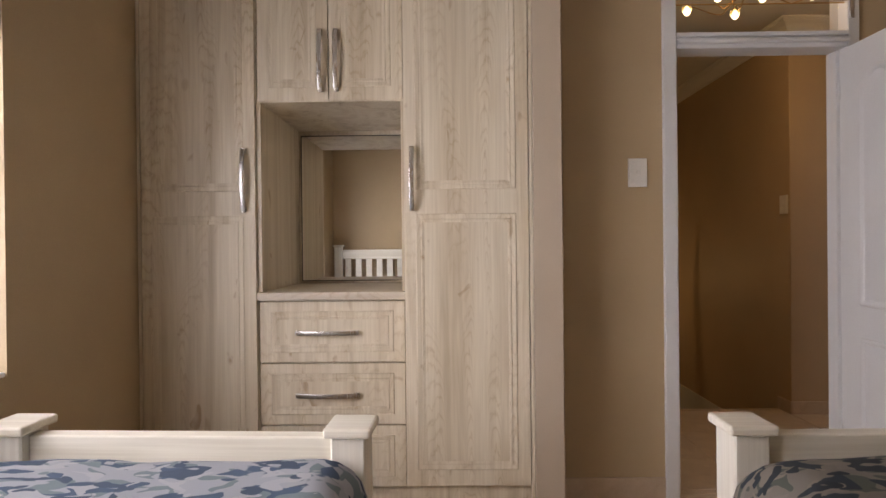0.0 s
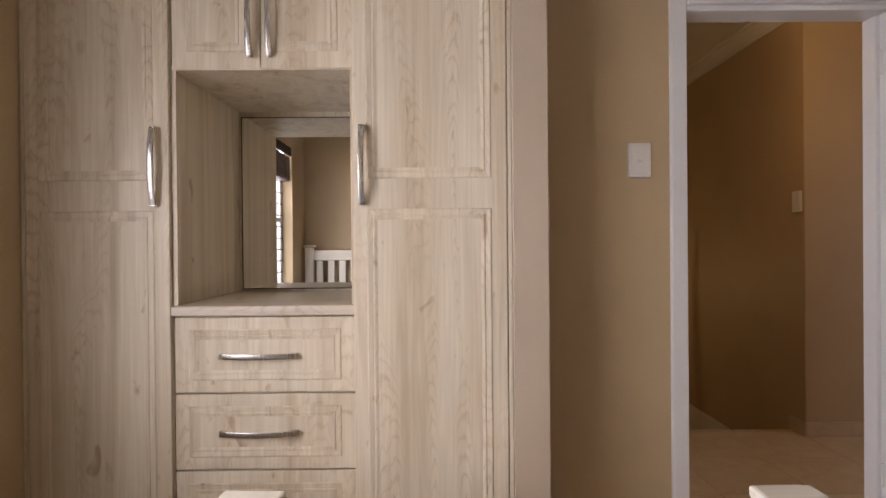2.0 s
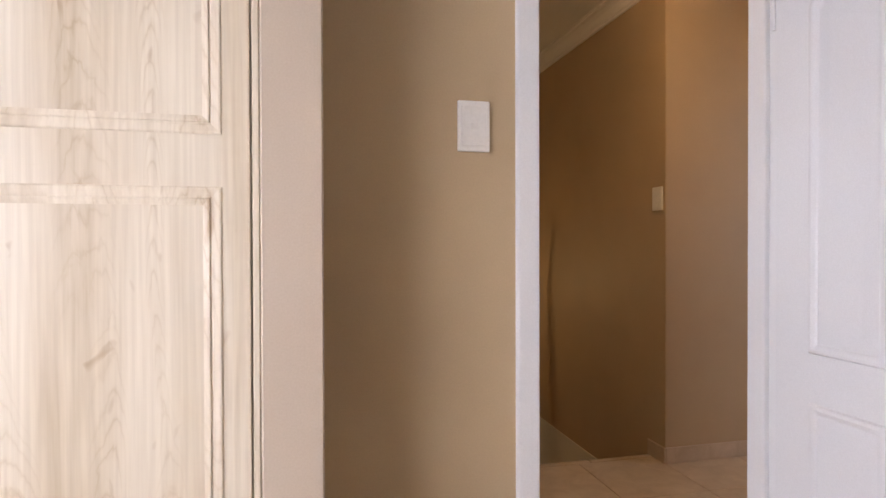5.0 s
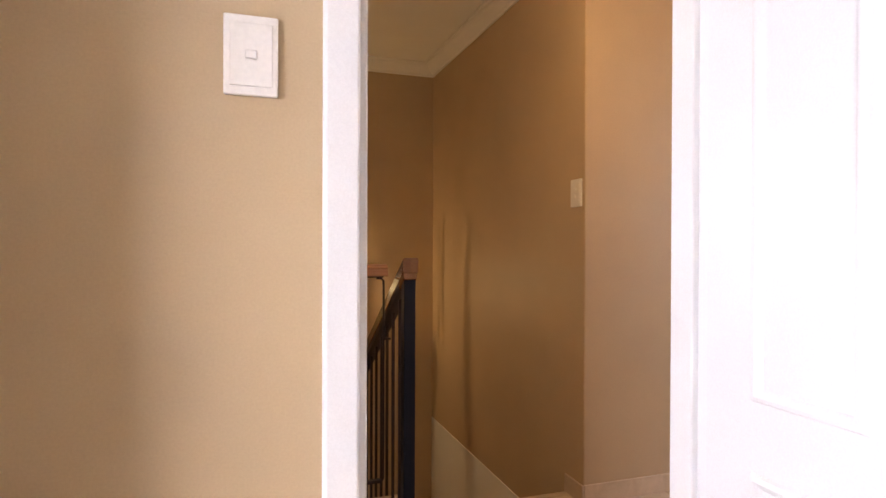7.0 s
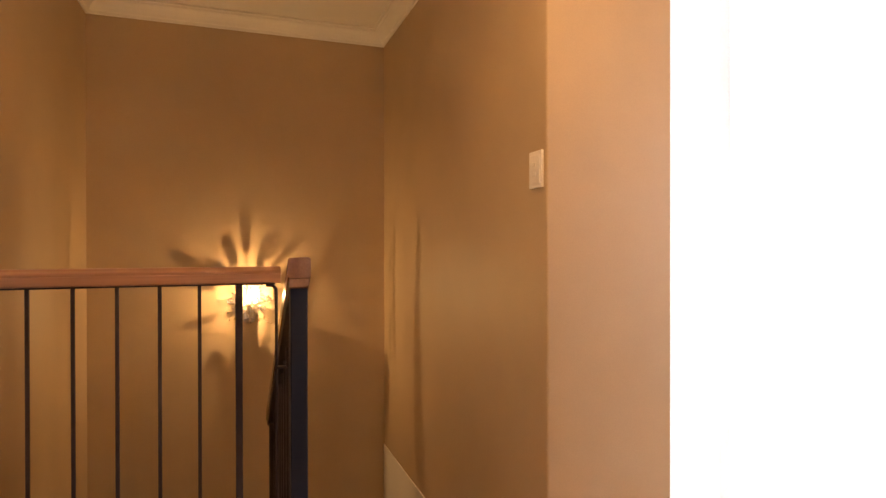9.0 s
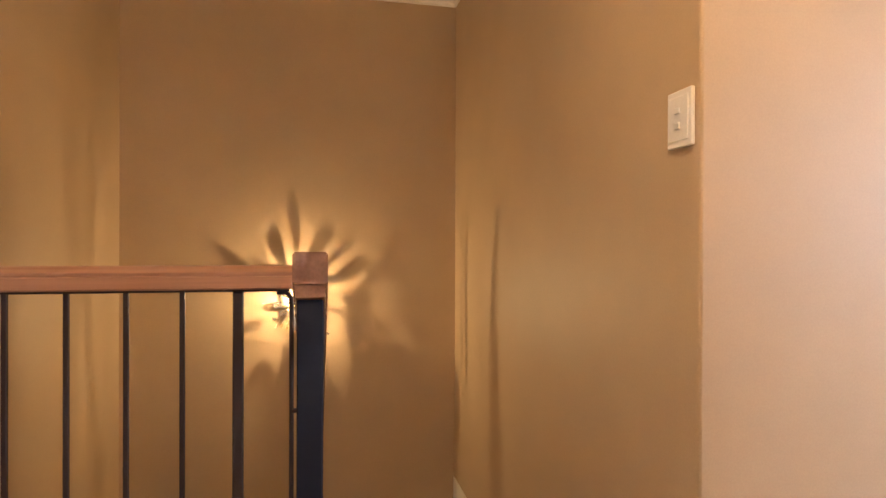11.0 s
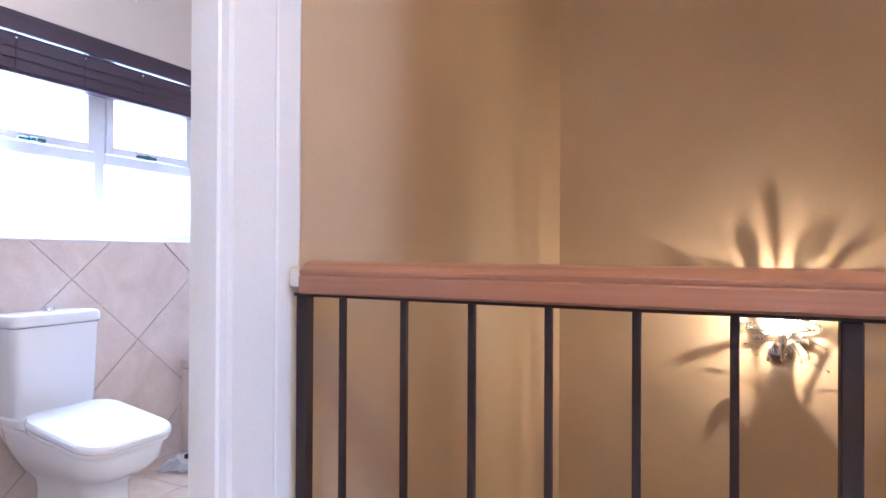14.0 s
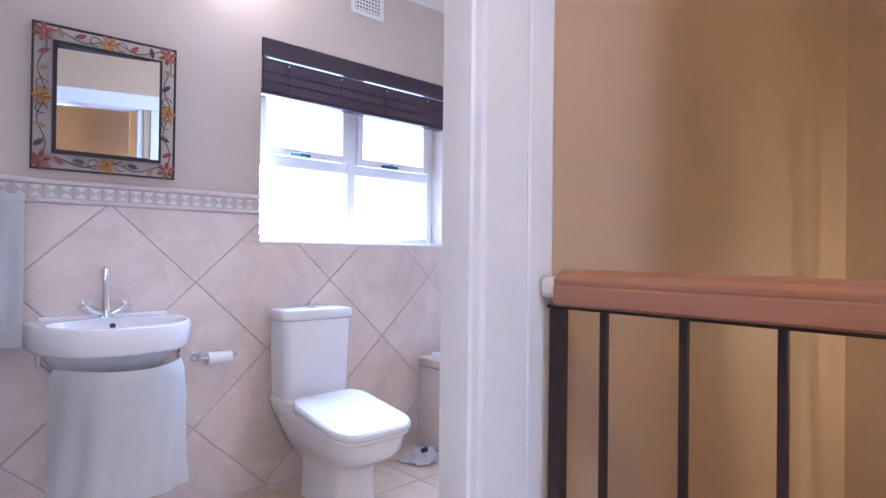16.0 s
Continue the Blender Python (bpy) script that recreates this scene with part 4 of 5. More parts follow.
for k in range(8):
    f = (k % 2) * 0.5 + 0.25
    side = k // 2
    u = 0.125 if k % 2 else -0.125
    mats = (ROSE, PLUM, OLIVE)
    for j, du in enumerate((-0.035, 0.030)):
        if side < 2:
            y, z = cy + u + du, (MZ1 - bz if side else MZ0 + bz) + random.uniform(-0.010, 0.010)
        else:
            y, z = (MY1 - by if side == 3 else MY0 + by) + random.uniform(-0.008, 0.008), cz + u * 1.1 + du
        leaf_shape(y, z, random.uniform(0, 3.1), 0.022, mats[(k + j) % 3])
for side in range(4):
    pts = []
    for i in range(25):
        w = (i / 24 - 0.5) * 0.44
        q = 0.014 * math.sin(i * 0.62)
        pts.append((MX - 0.001, cy + w, (MZ1 - bz if side else MZ0 + bz) + q) if side < 2 else (MX - 0.001, (MY1 - by if side == 3 else MY0 + by) + q, cz + w))
    part("vine", tube(bmesh.new(), pts, 0.0018, 5), BLACK, mir, "", True)

mir.matrix_basis = Matrix.Translation((-1.222, MY0, MZ0 + 0.25)) @ pose(0, 0, 0, 0, 0.5, -3.0) @ Matrix.Translation((1.222, -MY0, -MZ0 - 0.25)) @ mir.matrix_basis

# ---- basin ----
BY, BZ = 4.612, 0.845
basin = thing("wash_basin", (-1.23, BY, 0.66), "white ceramic wall-hung basin with a rounded front", "basin")


def dee(half, depth, z, x_back=-1.228, n=30, p=2.6):
    """A rounded D outline that starts and ends at the wall."""
    pts = []
    for i in range(n + 1):
        a = math.pi * i / n
        c, s = math.cos(a), math.sin(a)
        pts.append((x_back + depth * abs(s) ** (2 / p), BY - half * math.copysign(abs(c) ** (2 / p), c), z))
    return pts


rings = [dee(0.14, 0.20, 0.655), dee(0.19, 0.28, 0.670), dee(0.215, 0.325, 0.715), dee(0.225, 0.345, 0.738), dee(0.262, 0.395, 0.746), dee(0.270, 0.404, 0.756), dee(0.275, 0.412, 0.826), dee(0.271, 0.407, BZ - 0.004), dee(0.262, 0.396, BZ)]
bm = rings_mesh(bmesh.new(), rings, True, False)
inner = [[(-1.015 + 0.168 * k * math.cos(a), BY + 0.232 * k * math.sin(a), z) for a in [2 * math.pi * i / 40 for i in range(40)]] for k, z in ((1.0, BZ), (0.97, BZ - 0.012), (0.86, BZ - 0.06), (0.6, BZ - 0.105), (0.2, BZ - 0.118), (0.08, BZ - 0.120))]
part("bowl", bm, CERAMIC, basin, "", True)
bm = bmesh.new()
rings_mesh(bm, inner, False, True)
# flat rim between outer edge and bowl
outer = dee(0.262, 0.396, BZ)
ring = [bm.verts.new(p) for p in outer]
hole = [bm.verts.new((-1.015 + 0.168 * math.cos(a), BY + 0.232 * math.sin(a), BZ)) for a in [-math.pi / 2 + math.pi * i / 30 for i in range(31)]]
for i in range(30):
    bm.faces.new((ring[i], ring[i + 1], hole[i + 1], hole[i]))
back = [bm.verts.new((-1.015 + 0.168 * math.cos(a), BY + 0.232 * math.sin(a), BZ)) for a in [-math.pi / 2 - math.pi * i / 30 for i in range(31)]]
wallside = [bm.verts.new((-1.228, BY - 0.262 + 0.524 * i / 30, BZ)) for i in range(31)]
for i in range(30):
    bm.faces.new((back[i], back[i + 1], wallside[i + 1], wallside[i]))
part("rim", bm, CERAMIC, basin, "", True)
part("deck", box(-1.229, -1.205, BY - 0.225, BY + 0.225, BZ - 0.02, BZ + 0.014, bevel=0.006, seg=2), CERAMIC, basin)
# solid dark plug; the shade inside the hole is put into its colour
part("overflow_hole", tube(bmesh.new(), [(-1.186, BY + 0.012, BZ - 0.032), (-1.168, BY + 0.012, BZ - 0.030)], 0.011, 14), DARK, basin)
BY -= 0.008
tp = thing("basin_tap", (-1.185, BY, BZ + 0.017), "chrome basin mixer tap with two cross handles", "tap")
TZ = BZ + 0.001
part("body", tube(bmesh.new(), [(-1.185, BY, TZ), (-1.185, BY, TZ + 0.008), (-1.185, BY, TZ + 0.010), (-1.185, BY, TZ + 0.030)], [0.026, 0.026, 0.018, 0.016], 18), CHROME, tp, "", True)


def swung(d, z):
    """A point of the spout, d out from the column; the spout is swung aside."""
    return (-1.185 + d * math.cos(0.27), BY - d * math.sin(0.27), TZ + z)


part("spout", tube(bmesh.new(), [swung(0, 0.03), swung(0, 0.168), *[swung(0.042 - 0.042 * math.cos(a), 0.168 + 0.024 * math.sin(a)) for a in (0.4, 0.8, 1.2, 1.57, 2.0, 2.4, 2.8)], swung(0.085, 0.173)], [0.016, 0.0125] + [0.0115] * 8, 14), CHROME, tp, "", True)
part("nozzle", tube(bmesh.new(), [swung(0.084, 0.196), swung(0.085, 0.193), swung(0.086, 0.176), swung(0.086, 0.174), swung(0.087, 0.154)], [0.012, 0.0165, 0.0165, 0.0145, 0.0140], 16), CHROME, tp, "", True)
for s in (-1, 1):
    e = (-1.175, BY + s * 0.072, TZ + 0.054)
    h = part("valve", tube(bmesh.new(), [(-1.185, BY + s * 0.012, TZ + 0.014), (-1.178, BY + s * 0.05, TZ + 0.034), e], [0.010, 0.011, 0.009], 12), CHROME, tp, "", True)
    bm = bmesh.new()
    for d in ((0, 0.014, 0.024), (0.027, 0.010, -0.008), (0.010, -0.020, 0.010)):
        tube(bm, [(e[0] - d[0], e[1] - s * d[1], e[2] - d[2]), (e[0] + d[0], e[1] + s * d[1], e[2] + d[2])], 0.0045, 8)
    ball(bm, e, 0.009)
    part("cross_handle", bm, CHROME, h, "", True)
BY += 0.008
rl = thing("towel_rail", (-1.0, BY, 0.70), "chrome towel rail under the basin front", "towel rail")
pts = [(-1.16, BY - 0.235, 0.748), (-1.12, BY - 0.238, 0.70), *[(x, y, 0.678) for x, y, z in dee(0.235, 0.385, 0.69)[5:26]], (-1.12, BY + 0.238, 0.70), (-1.16, BY + 0.235, 0.748)]
part("bar", tube(bmesh.new(), pts, 0.0085, 10), CHROME, rl, "", True)
for s in (-1, 1):
    part("bracket", tube(bmesh.new(), [(-1.10, BY + s * 0.236, 0.698), (-1.10, BY + s * 0.236, 0.760)], 0.008, 8), CHROME, rl)


def hanging_towel(name, path, z_top, drop, label, back=0.3, seed=1, thick=0.007, flare=0.0):
    """A towel folded over a rail whose plan runs along path; it hangs to the outside with soft folds."""
    bm = bmesh.new()
    n, m = len(path), 26
    rows = []
    for i, (x, y, nx, ny) in enumerate(path):
        u = i / (n - 1)
        col = []
        for j in range(-8, m + 1):
            if j < 0:
                z, off = z_top - back * (-j) / 8, -0.012
            else:
                f = j / m
                z = z_top - drop * f
                off = 0.010 + (0.011 * f + 0.002) * (math.sin(u * 13 + seed + 1.5 * f) + 0.7 * math.sin(u * 31 + seed * 2 + 3 * f)) + 0.010 * f + 0.006 * noise.noise((u * 5, f * 4, seed)) + (0.004 if 0.86 < f < 0.90 else 0.0)
            if j == 0:
                z, off = z_top + 0.010, 0.0
            spread = 1 + flare * max(0, j) / m
            hem = 0.0 if j < m else 0.010 * math.sin(u * 5 + seed)
            z -= hem
            col.append(bm.verts.new((x + nx * off, path[n // 2][1] + (y - path[n // 2][1]) * spread + ny * off, z + 0.004 * math.sin(u * 9 + j))))
        rows.append(col)
    for a, b in zip(rows, rows[1:]):
        for k in range(len(a) - 1):
            bm.faces.new((a[k], a[k + 1], b[k + 1], b[k]))
    bmesh.ops.solidify(bm, geom=bm.faces[:], thickness=thick)
    return tagged(linked(name, bm, TOWEL, True), label, "towel")


plan = dee(0.235, 0.392, 0.69, n=60)
sel = [p for p in plan if BY - 0.228 < p[1] < BY + 0.222 and p[0] > -1.01]
path = []
for k, p in enumerate(sel):
    a, b = sel[max(0, k - 1)], sel[min(len(sel) - 1, k + 1)]
    d = Vector((b[0] - a[0], b[1] - a[1]))
    path.append((p[0], p[1], abs(d.y) / d.length, -d.x / d.length * (1 if d.y > 0 else -1)))
hanging_towel("basin_towel", path, 0.688, 0.46, "white towel hung over the rail under the basin", 0.30, 1.3)
hk = thing("towel_ring", (-1.20, 4.17, 1.30), "chrome towel hook on the tiled bathroom wall", "towel hook")
part("hook", tube(bmesh.new(), [(-1.229, 4.16, 1.29), (-1.15, 4.16, 1.285), (-1.15, 4.16, 1.31)], 0.008, 8), CHROME, hk)
part("bar", tube(bmesh.new(), [(-1.15, 4.03, 1.285), (-1.15, 4.36, 1.285)], 0.007, 8), CHROME, hk)
hanging_towel("hand_towel", [(-1.15, 4.038 + 0.0118 * i, 1, 0) for i in range(26)], 1.292, 0.52, "white hand towel hung beside the basin", 0.45, 4.0, 0.012)

# ---- paper holder ----
ph = thing("paper_holder", (-1.2, 5.02, 0.65), "chrome paper holder on the tiled wall", "paper holder")
part("plate", box(-1.219, -1.205, 4.935, 4.985, 0.632, 0.672, bevel=0.004), CHROME, ph)
part("arm", tube(bmesh.new(), [(-1.206, 4.96, 0.652), (-1.160, 4.96, 0.652), (-1.150, 4.975, 0.652), (-1.150, 5.105, 0.652), (-1.150, 5.112, 0.662)], 0.007, 10), CHROME, ph, "", True)
tr = tube(bmesh.new(), [(-1.150, 4.985, 0.648), (-1.150, 5.088, 0.648)], 0.027, 22)
tagged(linked("paper_roll", tr, PAPER, True), "nearly used white paper roll on its holder", "paper roll")

# ---- toilet ----
TY = 5.475
wc = thing("toilet", (-0.95, TY, 0), "white ceramic close-coupled toilet with a square closed lid", "toilet")


def rounded(x0, x1, half, z, r=0.05, n=6, taper=0.0):
    """A rounded rectangle in plan, centred on the toilet's axis."""
    pts = []
    for cx, cy2, a0 in ((x1 - r, half - r, 0), (x0 + r, half - r, 90), (x0 + r, -half + r, 180), (x1 - r, -half + r, 270)):
        for i in range(n + 1):
            a = radians(a0 + 90 * i / n)
            pts.append((cx + r * math.cos(a), TY + cy2 + r * math.sin(a), z))
    return pts


bm = rings_mesh(bmesh.new(), [rounded(-1.218, -1.056, 0.170, 0.4345, 0.035), rounded(-1.218, -1.050, 0.172, 0.45, 0.035), rounded(-1.218, -1.044, 0.181, 0.792, 0.035)])
part("cistern", bm, CERAMIC, wc, "", True)
bm = rings_mesh(bmesh.new(), [rounded(-1.220, -1.042, 0.183, 0.795, 0.035), rounded(-1.222, -1.034, 0.188, 0.802, 0.038), rounded(-1.222, -1.034, 0.188, 0.832, 0.038), rounded(-1.218, -1.040, 0.182, 0.842, 0.034), rounded(-1.20, -1.06, 0.165, 0.845, 0.03)])
part("cistern_lid", bm, CERAMIC, wc, "", True)
part("flush_button", tube(bmesh.new(), [(-1.125, TY, 0.845), (-1.125, TY, 0.853), (-1.125, TY, 0.855), (-1.125, TY, 0.863), (-1.125, TY, 0.866)], [0.024, 0.024, 0.019, 0.018, 0.012], 18), STEEL, wc, "chrome flush button", True)
bm = rings_mesh(bmesh.new(), [rounded(-1.12, -0.715, 0.104, 0.0, 0.07), rounded(-1.12, -0.722, 0.098, 0.06, 0.07), rounded(-1.12, -0.725, 0.096, 0.13, 0.07), rounded(-1.13, -0.716, 0.101, 0.180, 0.075), rounded(-1.15, -0.690, 0.120, 0.215, 0.09),
                              rounded(-1.17, -0.652, 0.138, 0.250, 0.10), rounded(-1.19, -0.626, 0.156, 0.290, 0.11), rounded(-1.205, -0.612, 0.170, 0.335, 0.11), rounded(-1.210, -0.606, 0.179, 0.385, 0.11), rounded(-1.210, -0.606, 0.184, 0.405, 0.11), rounded(-1.210, -0.612, 0.181, 0.412, 0.10)])
part("bowl", bm, CERAMIC, wc, "", True)
part("shelf", rings_mesh(bmesh.new(), [rounded(-1.15, -1.03, 0.085, 0.20, 0.04), rounded(-1.18, -1.015, 0.112, 0.25, 0.04), rounded(-1.200, -1.005, 0.136, 0.30, 0.04), rounded(-1.214, -0.998, 0.160, 0.36, 0.035), rounded(-1.218, -0.996, 0.177, 0.415, 0.03), rounded(-1.218, -0.998, 0.176, 0.428, 0.03), rounded(-1.214, -1.004, 0.171, 0.433, 0.03)]), CERAMIC, wc, "", True)
part("seat", rings_mesh(bmesh.new(), [rounded(-1.000, -0.600, 0.190, 0.414, 0.09), rounded(-1.000, -0.598, 0.192, 0.418, 0.09), rounded(-1.000, -0.598, 0.192, 0.428, 0.09)]), CERAMIC, wc, "", True)
part("lid", rings_mesh(bmesh.new(), [rounded(-1.004, -0.596, 0.192, 0.431, 0.085), rounded(-1.004, -0.593, 0.195, 0.436, 0.088), rounded(-1.004, -0.594, 0.194, 0.450, 0.088), rounded(-1.000, -0.602, 0.186, 0.458, 0.08), rounded(-0.98, -0.65, 0.14, 0.462, 0.06)]), CERAMIC, wc, "", True)
for ob in wc.children:
    if ob.name.split(".")[0] in ("bowl", "seat", "lid"):
        for v in ob.data.vertices:
            if v.co.z > 0.2:
                v.co.z -= 0.165 * max(0.0, v.co.x + 1.02) * min(1.0, (v.co.z - 0.2) / 0.15)
                v.co.x += 0.19 * max(0.0, v.co.x + 0.9)
            else:
                v.co.x += 0.04
for s in (-1, 1):
    part("hinge", tube(bmesh.new(), [(-1.008, TY + s * 0.07 - 0.02, 0.440), (-1.008, TY + s * 0.07 + 0.02, 0.440)], 0.010, 10), CERAMIC, wc)

# ---- bath ----
bath = thing("bathtub", (-0.3, 6.55, 0.0), "white bath set in a beige tiled surround", "bathtub")
part("surround", box(-1.228, 0.668, 6.25, 6.90, 0.0, 0.50), GROUT_BATH, bath)
part("ledge", box(-1.228, 0.668, 6.238, 6.252, 0.462, 0.508, bevel=0.003), WALL_TILE, bath)
part("ledge", box(-1.228, -1.135, 6.252, 6.90, 0.5005, 0.509, bevel=0.003), WALL_TILE, bath)
bm = bmesh.new()
def tub(m, z):
    return [(x, y, z) for x, y in [(-1.13 + m, 6.262 + m * 0.5), (0.66 - m, 6.262 + m * 0.5), (0.66 - m, 6.89 - m), (-1.13 + m, 6.89 - m)]]
rings_mesh(bm, [tub(0, 0.502), tub(-0.004, 0.515), tub(0, 0.540), tub(0.008, 0.546), tub(0.07, 0.546), tub(0.085, 0.535), tub(0.12, 0.34), tub(0.20, 0.15)], False, True)
part("tub", bm, CERAMIC, bath, "", False)
for i in range(5):
    x0 = -1.226 + 0.38 * i
    part("tile", box(x0, x0 + 0.376, 6.240, 6.251, 0.004, 0.455, bevel=0.002), WALL_TILE, bath)

pk = thing("white_packet", (-1.02, 6.02, 0), "crumpled white plastic packet with a dark mark on the floor", "packet")
bm = bmesh.new()
gr = []
for i in range(9):
    row = []
    for j in range(9):
        u, v = i / 8 * 2 - 1, j / 8 * 2 - 1
        h = 0.060 * (1 - u * u) * (1 - v * v) ** 0.5 + 0.045 * abs(noise.noise((u * 2.6, v * 2.6, 7)))
        row.append(bm.verts.new((-0.965 + 0.062 * u * (1 - 0.35 * v) + 0.035 * v, 6.055 + 0.075 * v + 0.03 * u, 0.003 + 1.15 * h)))
    gr.append(row)
for i in range(8):
    for j in range(8):
        bm.faces.new((gr[i][j], gr[i + 1][j], gr[i + 1][j + 1], gr[i][j + 1]))
bmesh.ops.solidify(bm, geom=bm.faces[:], thickness=0.003)
part("bag", bm, PAPER, pk)
part("mark", box(-0.950, -0.932, 6.030, 6.068, 0.066, 0.088, bevel=0.003), DARK, pk, "dark printed bar")

# ---- lamps ----
BULB = glow("lamp_bulb", (1.0, 0.82, 0.50), 22)
CRYSTAL, _t, _b = material("amber_crystal", 0.05)
_b.inputs["Base Color"].default_value = (0.95, 0.80, 0.50, 1)
_b.inputs["Transmission Weight"].default_value = 0.8
BRONZE = paint("bronze_leaf", (0.09, 0.065, 0.04), 0.5, 0.1, 150, 0.05)
FROST, _t, _b = material("frosted_glass", 0.45)
_b.inputs["Base Color"].default_value = (0.90, 0.84, 0.70, 1)
_b.inputs["Transmission Weight"].default_value = 0.3
ch = thing("ceiling_lamp", (2.03, 3.84, H), "brass ceiling lamp with curved arms and flower bulbs", "ceiling lamp")
part("canopy", tube(bmesh.new(), [(2.03, 3.84, H - 0.001), (2.03, 3.84, H - 0.02), (2.03, 3.84, H - 0.035)], [0.07, 0.07, 0.03], 24), BRASS, ch, "", True)
for k, (x, y) in enumerate(((1.687, 3.87), (1.995, 3.936), (1.78, 3.685), (2.03, 3.70), (2.29, 3.68), (2.34, 3.46))):
    d = Vector((x - 2.03, y - 3.84, 0))
    sd = Vector((-d.y, d.x, 0)) * 0.35
    pts = [Vector((2.03, 3.84, H - 0.03)) + d * f + sd * math.sin(math.pi * f) * (1 if k % 2 else -1) + Vector((0, 0, -0.105 - 0.02 * math.sin(6.28 * f))) * min(1, 3 * f) for f in [i / 12 for i in range(13)]]
    a = part("arm", tube(bmesh.new(), pts, 0.0035, 6), BRASS, ch, "thin curved brass arm", True)
    bm = bmesh.new()
    for q in range(6):
        t = 2 * math.pi * q / 6
        bmesh.ops.create_icosphere(bm, subdivisions=1, radius=1, matrix=Matrix.LocRotScale((x + 0.020 * math.cos(t), y + 0.020 * math.sin(t), 2.515), Euler((0, 0, t)), (0.012, 0.010, 0.022)))
    part("petals", bm, CRYSTAL, a, "small glass flower petals", True)
    part("bulb", ball(bmesh.new(), (x, y, 2.503), 0.021, 2, (1, 1, 1.25)), BULB, a, "lit small bulb", True)

sc = thing("wall_sconce", (1.70, 6.74, 0.66), "crystal flower wall lamp glowing above the stairs", "wall lamp")
part("wall_plate", tube(bmesh.new(), [(1.70, 6.7645, 0.70), (1.70, 6.752, 0.70), (1.70, 6.745, 0.70)], [0.045, 0.045, 0.02], 20), CHROME, sc, "", True)
part("arm", tube(bmesh.new(), [(1.70, 6.75, 0.70), (1.70, 6.70, 0.675), (1.70, 6.665, 0.69), (1.70, 6.655, 0.74)], 0.007, 10), CHROME, sc, "", True)
part("cup", tube(bmesh.new(), [(1.70, 6.655, 0.725), (1.70, 6.655, 0.74), (1.70, 6.655, 0.77), (1.70, 6.655, 0.785)], [0.010, 0.016, 0.017, 0.013], 18), CHROME, sc, "", True)
for bx0 in (1.685, 1.735):
    part("bulb_stem", tube(bmesh.new(), [(1.695, 6.655, 0.765), (bx0 * 0.6 + 0.678, 6.655, 0.772), (bx0, 6.655, 0.785), (bx0, 6.655, 0.801)], 0.005, 8), CHROME, sc, "", True)
    part("bulb", ball(bmesh.new(), (bx0, 6.655, 0.810), 0.0085, 2, (1, 1, 1.5)), BULB, sc, "lit capsule bulb", True)
random.seed(11)
for k in range(6):
    a = 2 * math.pi * k / 6 + random.uniform(-0.15, 0.15)
    h1, r1 = random.uniform(0.10, 0.17), random.uniform(0.04, 0.075)
    w = random.uniform(0.0020, 0.0042)
    base = Vector((1.70, 6.655, 0.775))
    rad, tan = Vector((math.cos(a), math.sin(a), 0)), Vector((-math.sin(a), math.cos(a), 0))
    strip = []
    for i in range(8):
        f = i / 7
        p = base + rad * (0.016 + (r1 - 0.016) * f ** 1.2) + Vector((0, 0, h1 * f)) + tan * 0.012 * math.sin(3 * f + k)
        ww = w * math.sin(math.pi * min(0.98, 0.10 + 0.88 * f))
        p.y = min(p.y, 6.752)
        strip.append([p - tan * ww, p + tan * ww, p + tan * ww + rad * 0.0015, p - tan * ww + rad * 0.0015])
    part("petal", rings_mesh(bmesh.new(), strip), CRYSTAL, sc, "clear glass petal")
# long narrow leaves fanned between each bulb and the wall
fan = [(1.685, d, h) for d, h in ((4, 0.10), (24, 0.13), (47, 0.07), (68, 0.14), (90, 0.06), (112, 0.12), (133, 0.09), (150, 0.10), (168, 0.08), (-20, 0.07), (214, 0.07))]
fan += [(1.735, d, h) for d, h in ((-30, 0.08), (-8, 0.10), (14, 0.08), (36, 0.12), (60, 0.08))]
for bx0, deg, half in fan:
    a = radians(deg)
    side = Vector((math.cos(a), 0, math.sin(a)))
    turn = Vector((-math.sin(a), 0, math.cos(a)))
    r0, r1 = random.uniform(0.016, 0.022), random.uniform(0.046, 0.080)
    sway = random.uniform(-0.007, 0.007)
    strip = []
    for i in range(9):
        f = i / 8
        r = r0 + (r1 - r0) * f
        p = Vector((bx0, 6.661 + 0.003 * f, 0.846)) + side * r + turn * sway * f * f
        ww = 1.15 * r * half * math.sin(math.pi * (0.10 + 0.82 * f)) ** 0.6
        strip.append([p - turn * ww, p + turn * ww, p + turn * ww + Vector((0, 0.0012, 0)), p - turn * ww + Vector((0, 0.0012, 0))])
    part("leaf", rings_mesh(bmesh.new(), strip), BRONZE, sc, "narrow bronze leaf")
# wavy upright glass ribbons, added to cut the side light into streaks
for bx0, sgn, spans in ((1.685, -1, ((4, 6), (14, 17), (28, 31), (46, 60))), (1.735, 1, ((5, 7), (13, 15), (27, 34)))):
    for lo, hi in spans:
        ph, strip = random.uniform(0, 6), []
        for i in range(13):
            f = i / 12
            z = 0.812 + 0.078 * f
            taper = math.sin(math.pi * (0.10 + 0.80 * f)) ** 0.5
            mid = radians((lo + hi) / 2 + 2.6 * math.sin(ph + 7 * f))
            w = radians((hi - lo) / 2) * taper
            ring = []
            for rr, aa in ((0.023, mid - w), (0.023, mid + w), (0.0242, mid + w), (0.0242, mid - w)):
                ring.append((bx0 + sgn * rr * math.cos(aa), 6.648 - rr * math.sin(aa), z))
            strip.append(ring)
        part("ribbon", rings_mesh(bmesh.new(), strip), FROST, sc, "wavy frosted glass ribbon added to shape the light streaks")
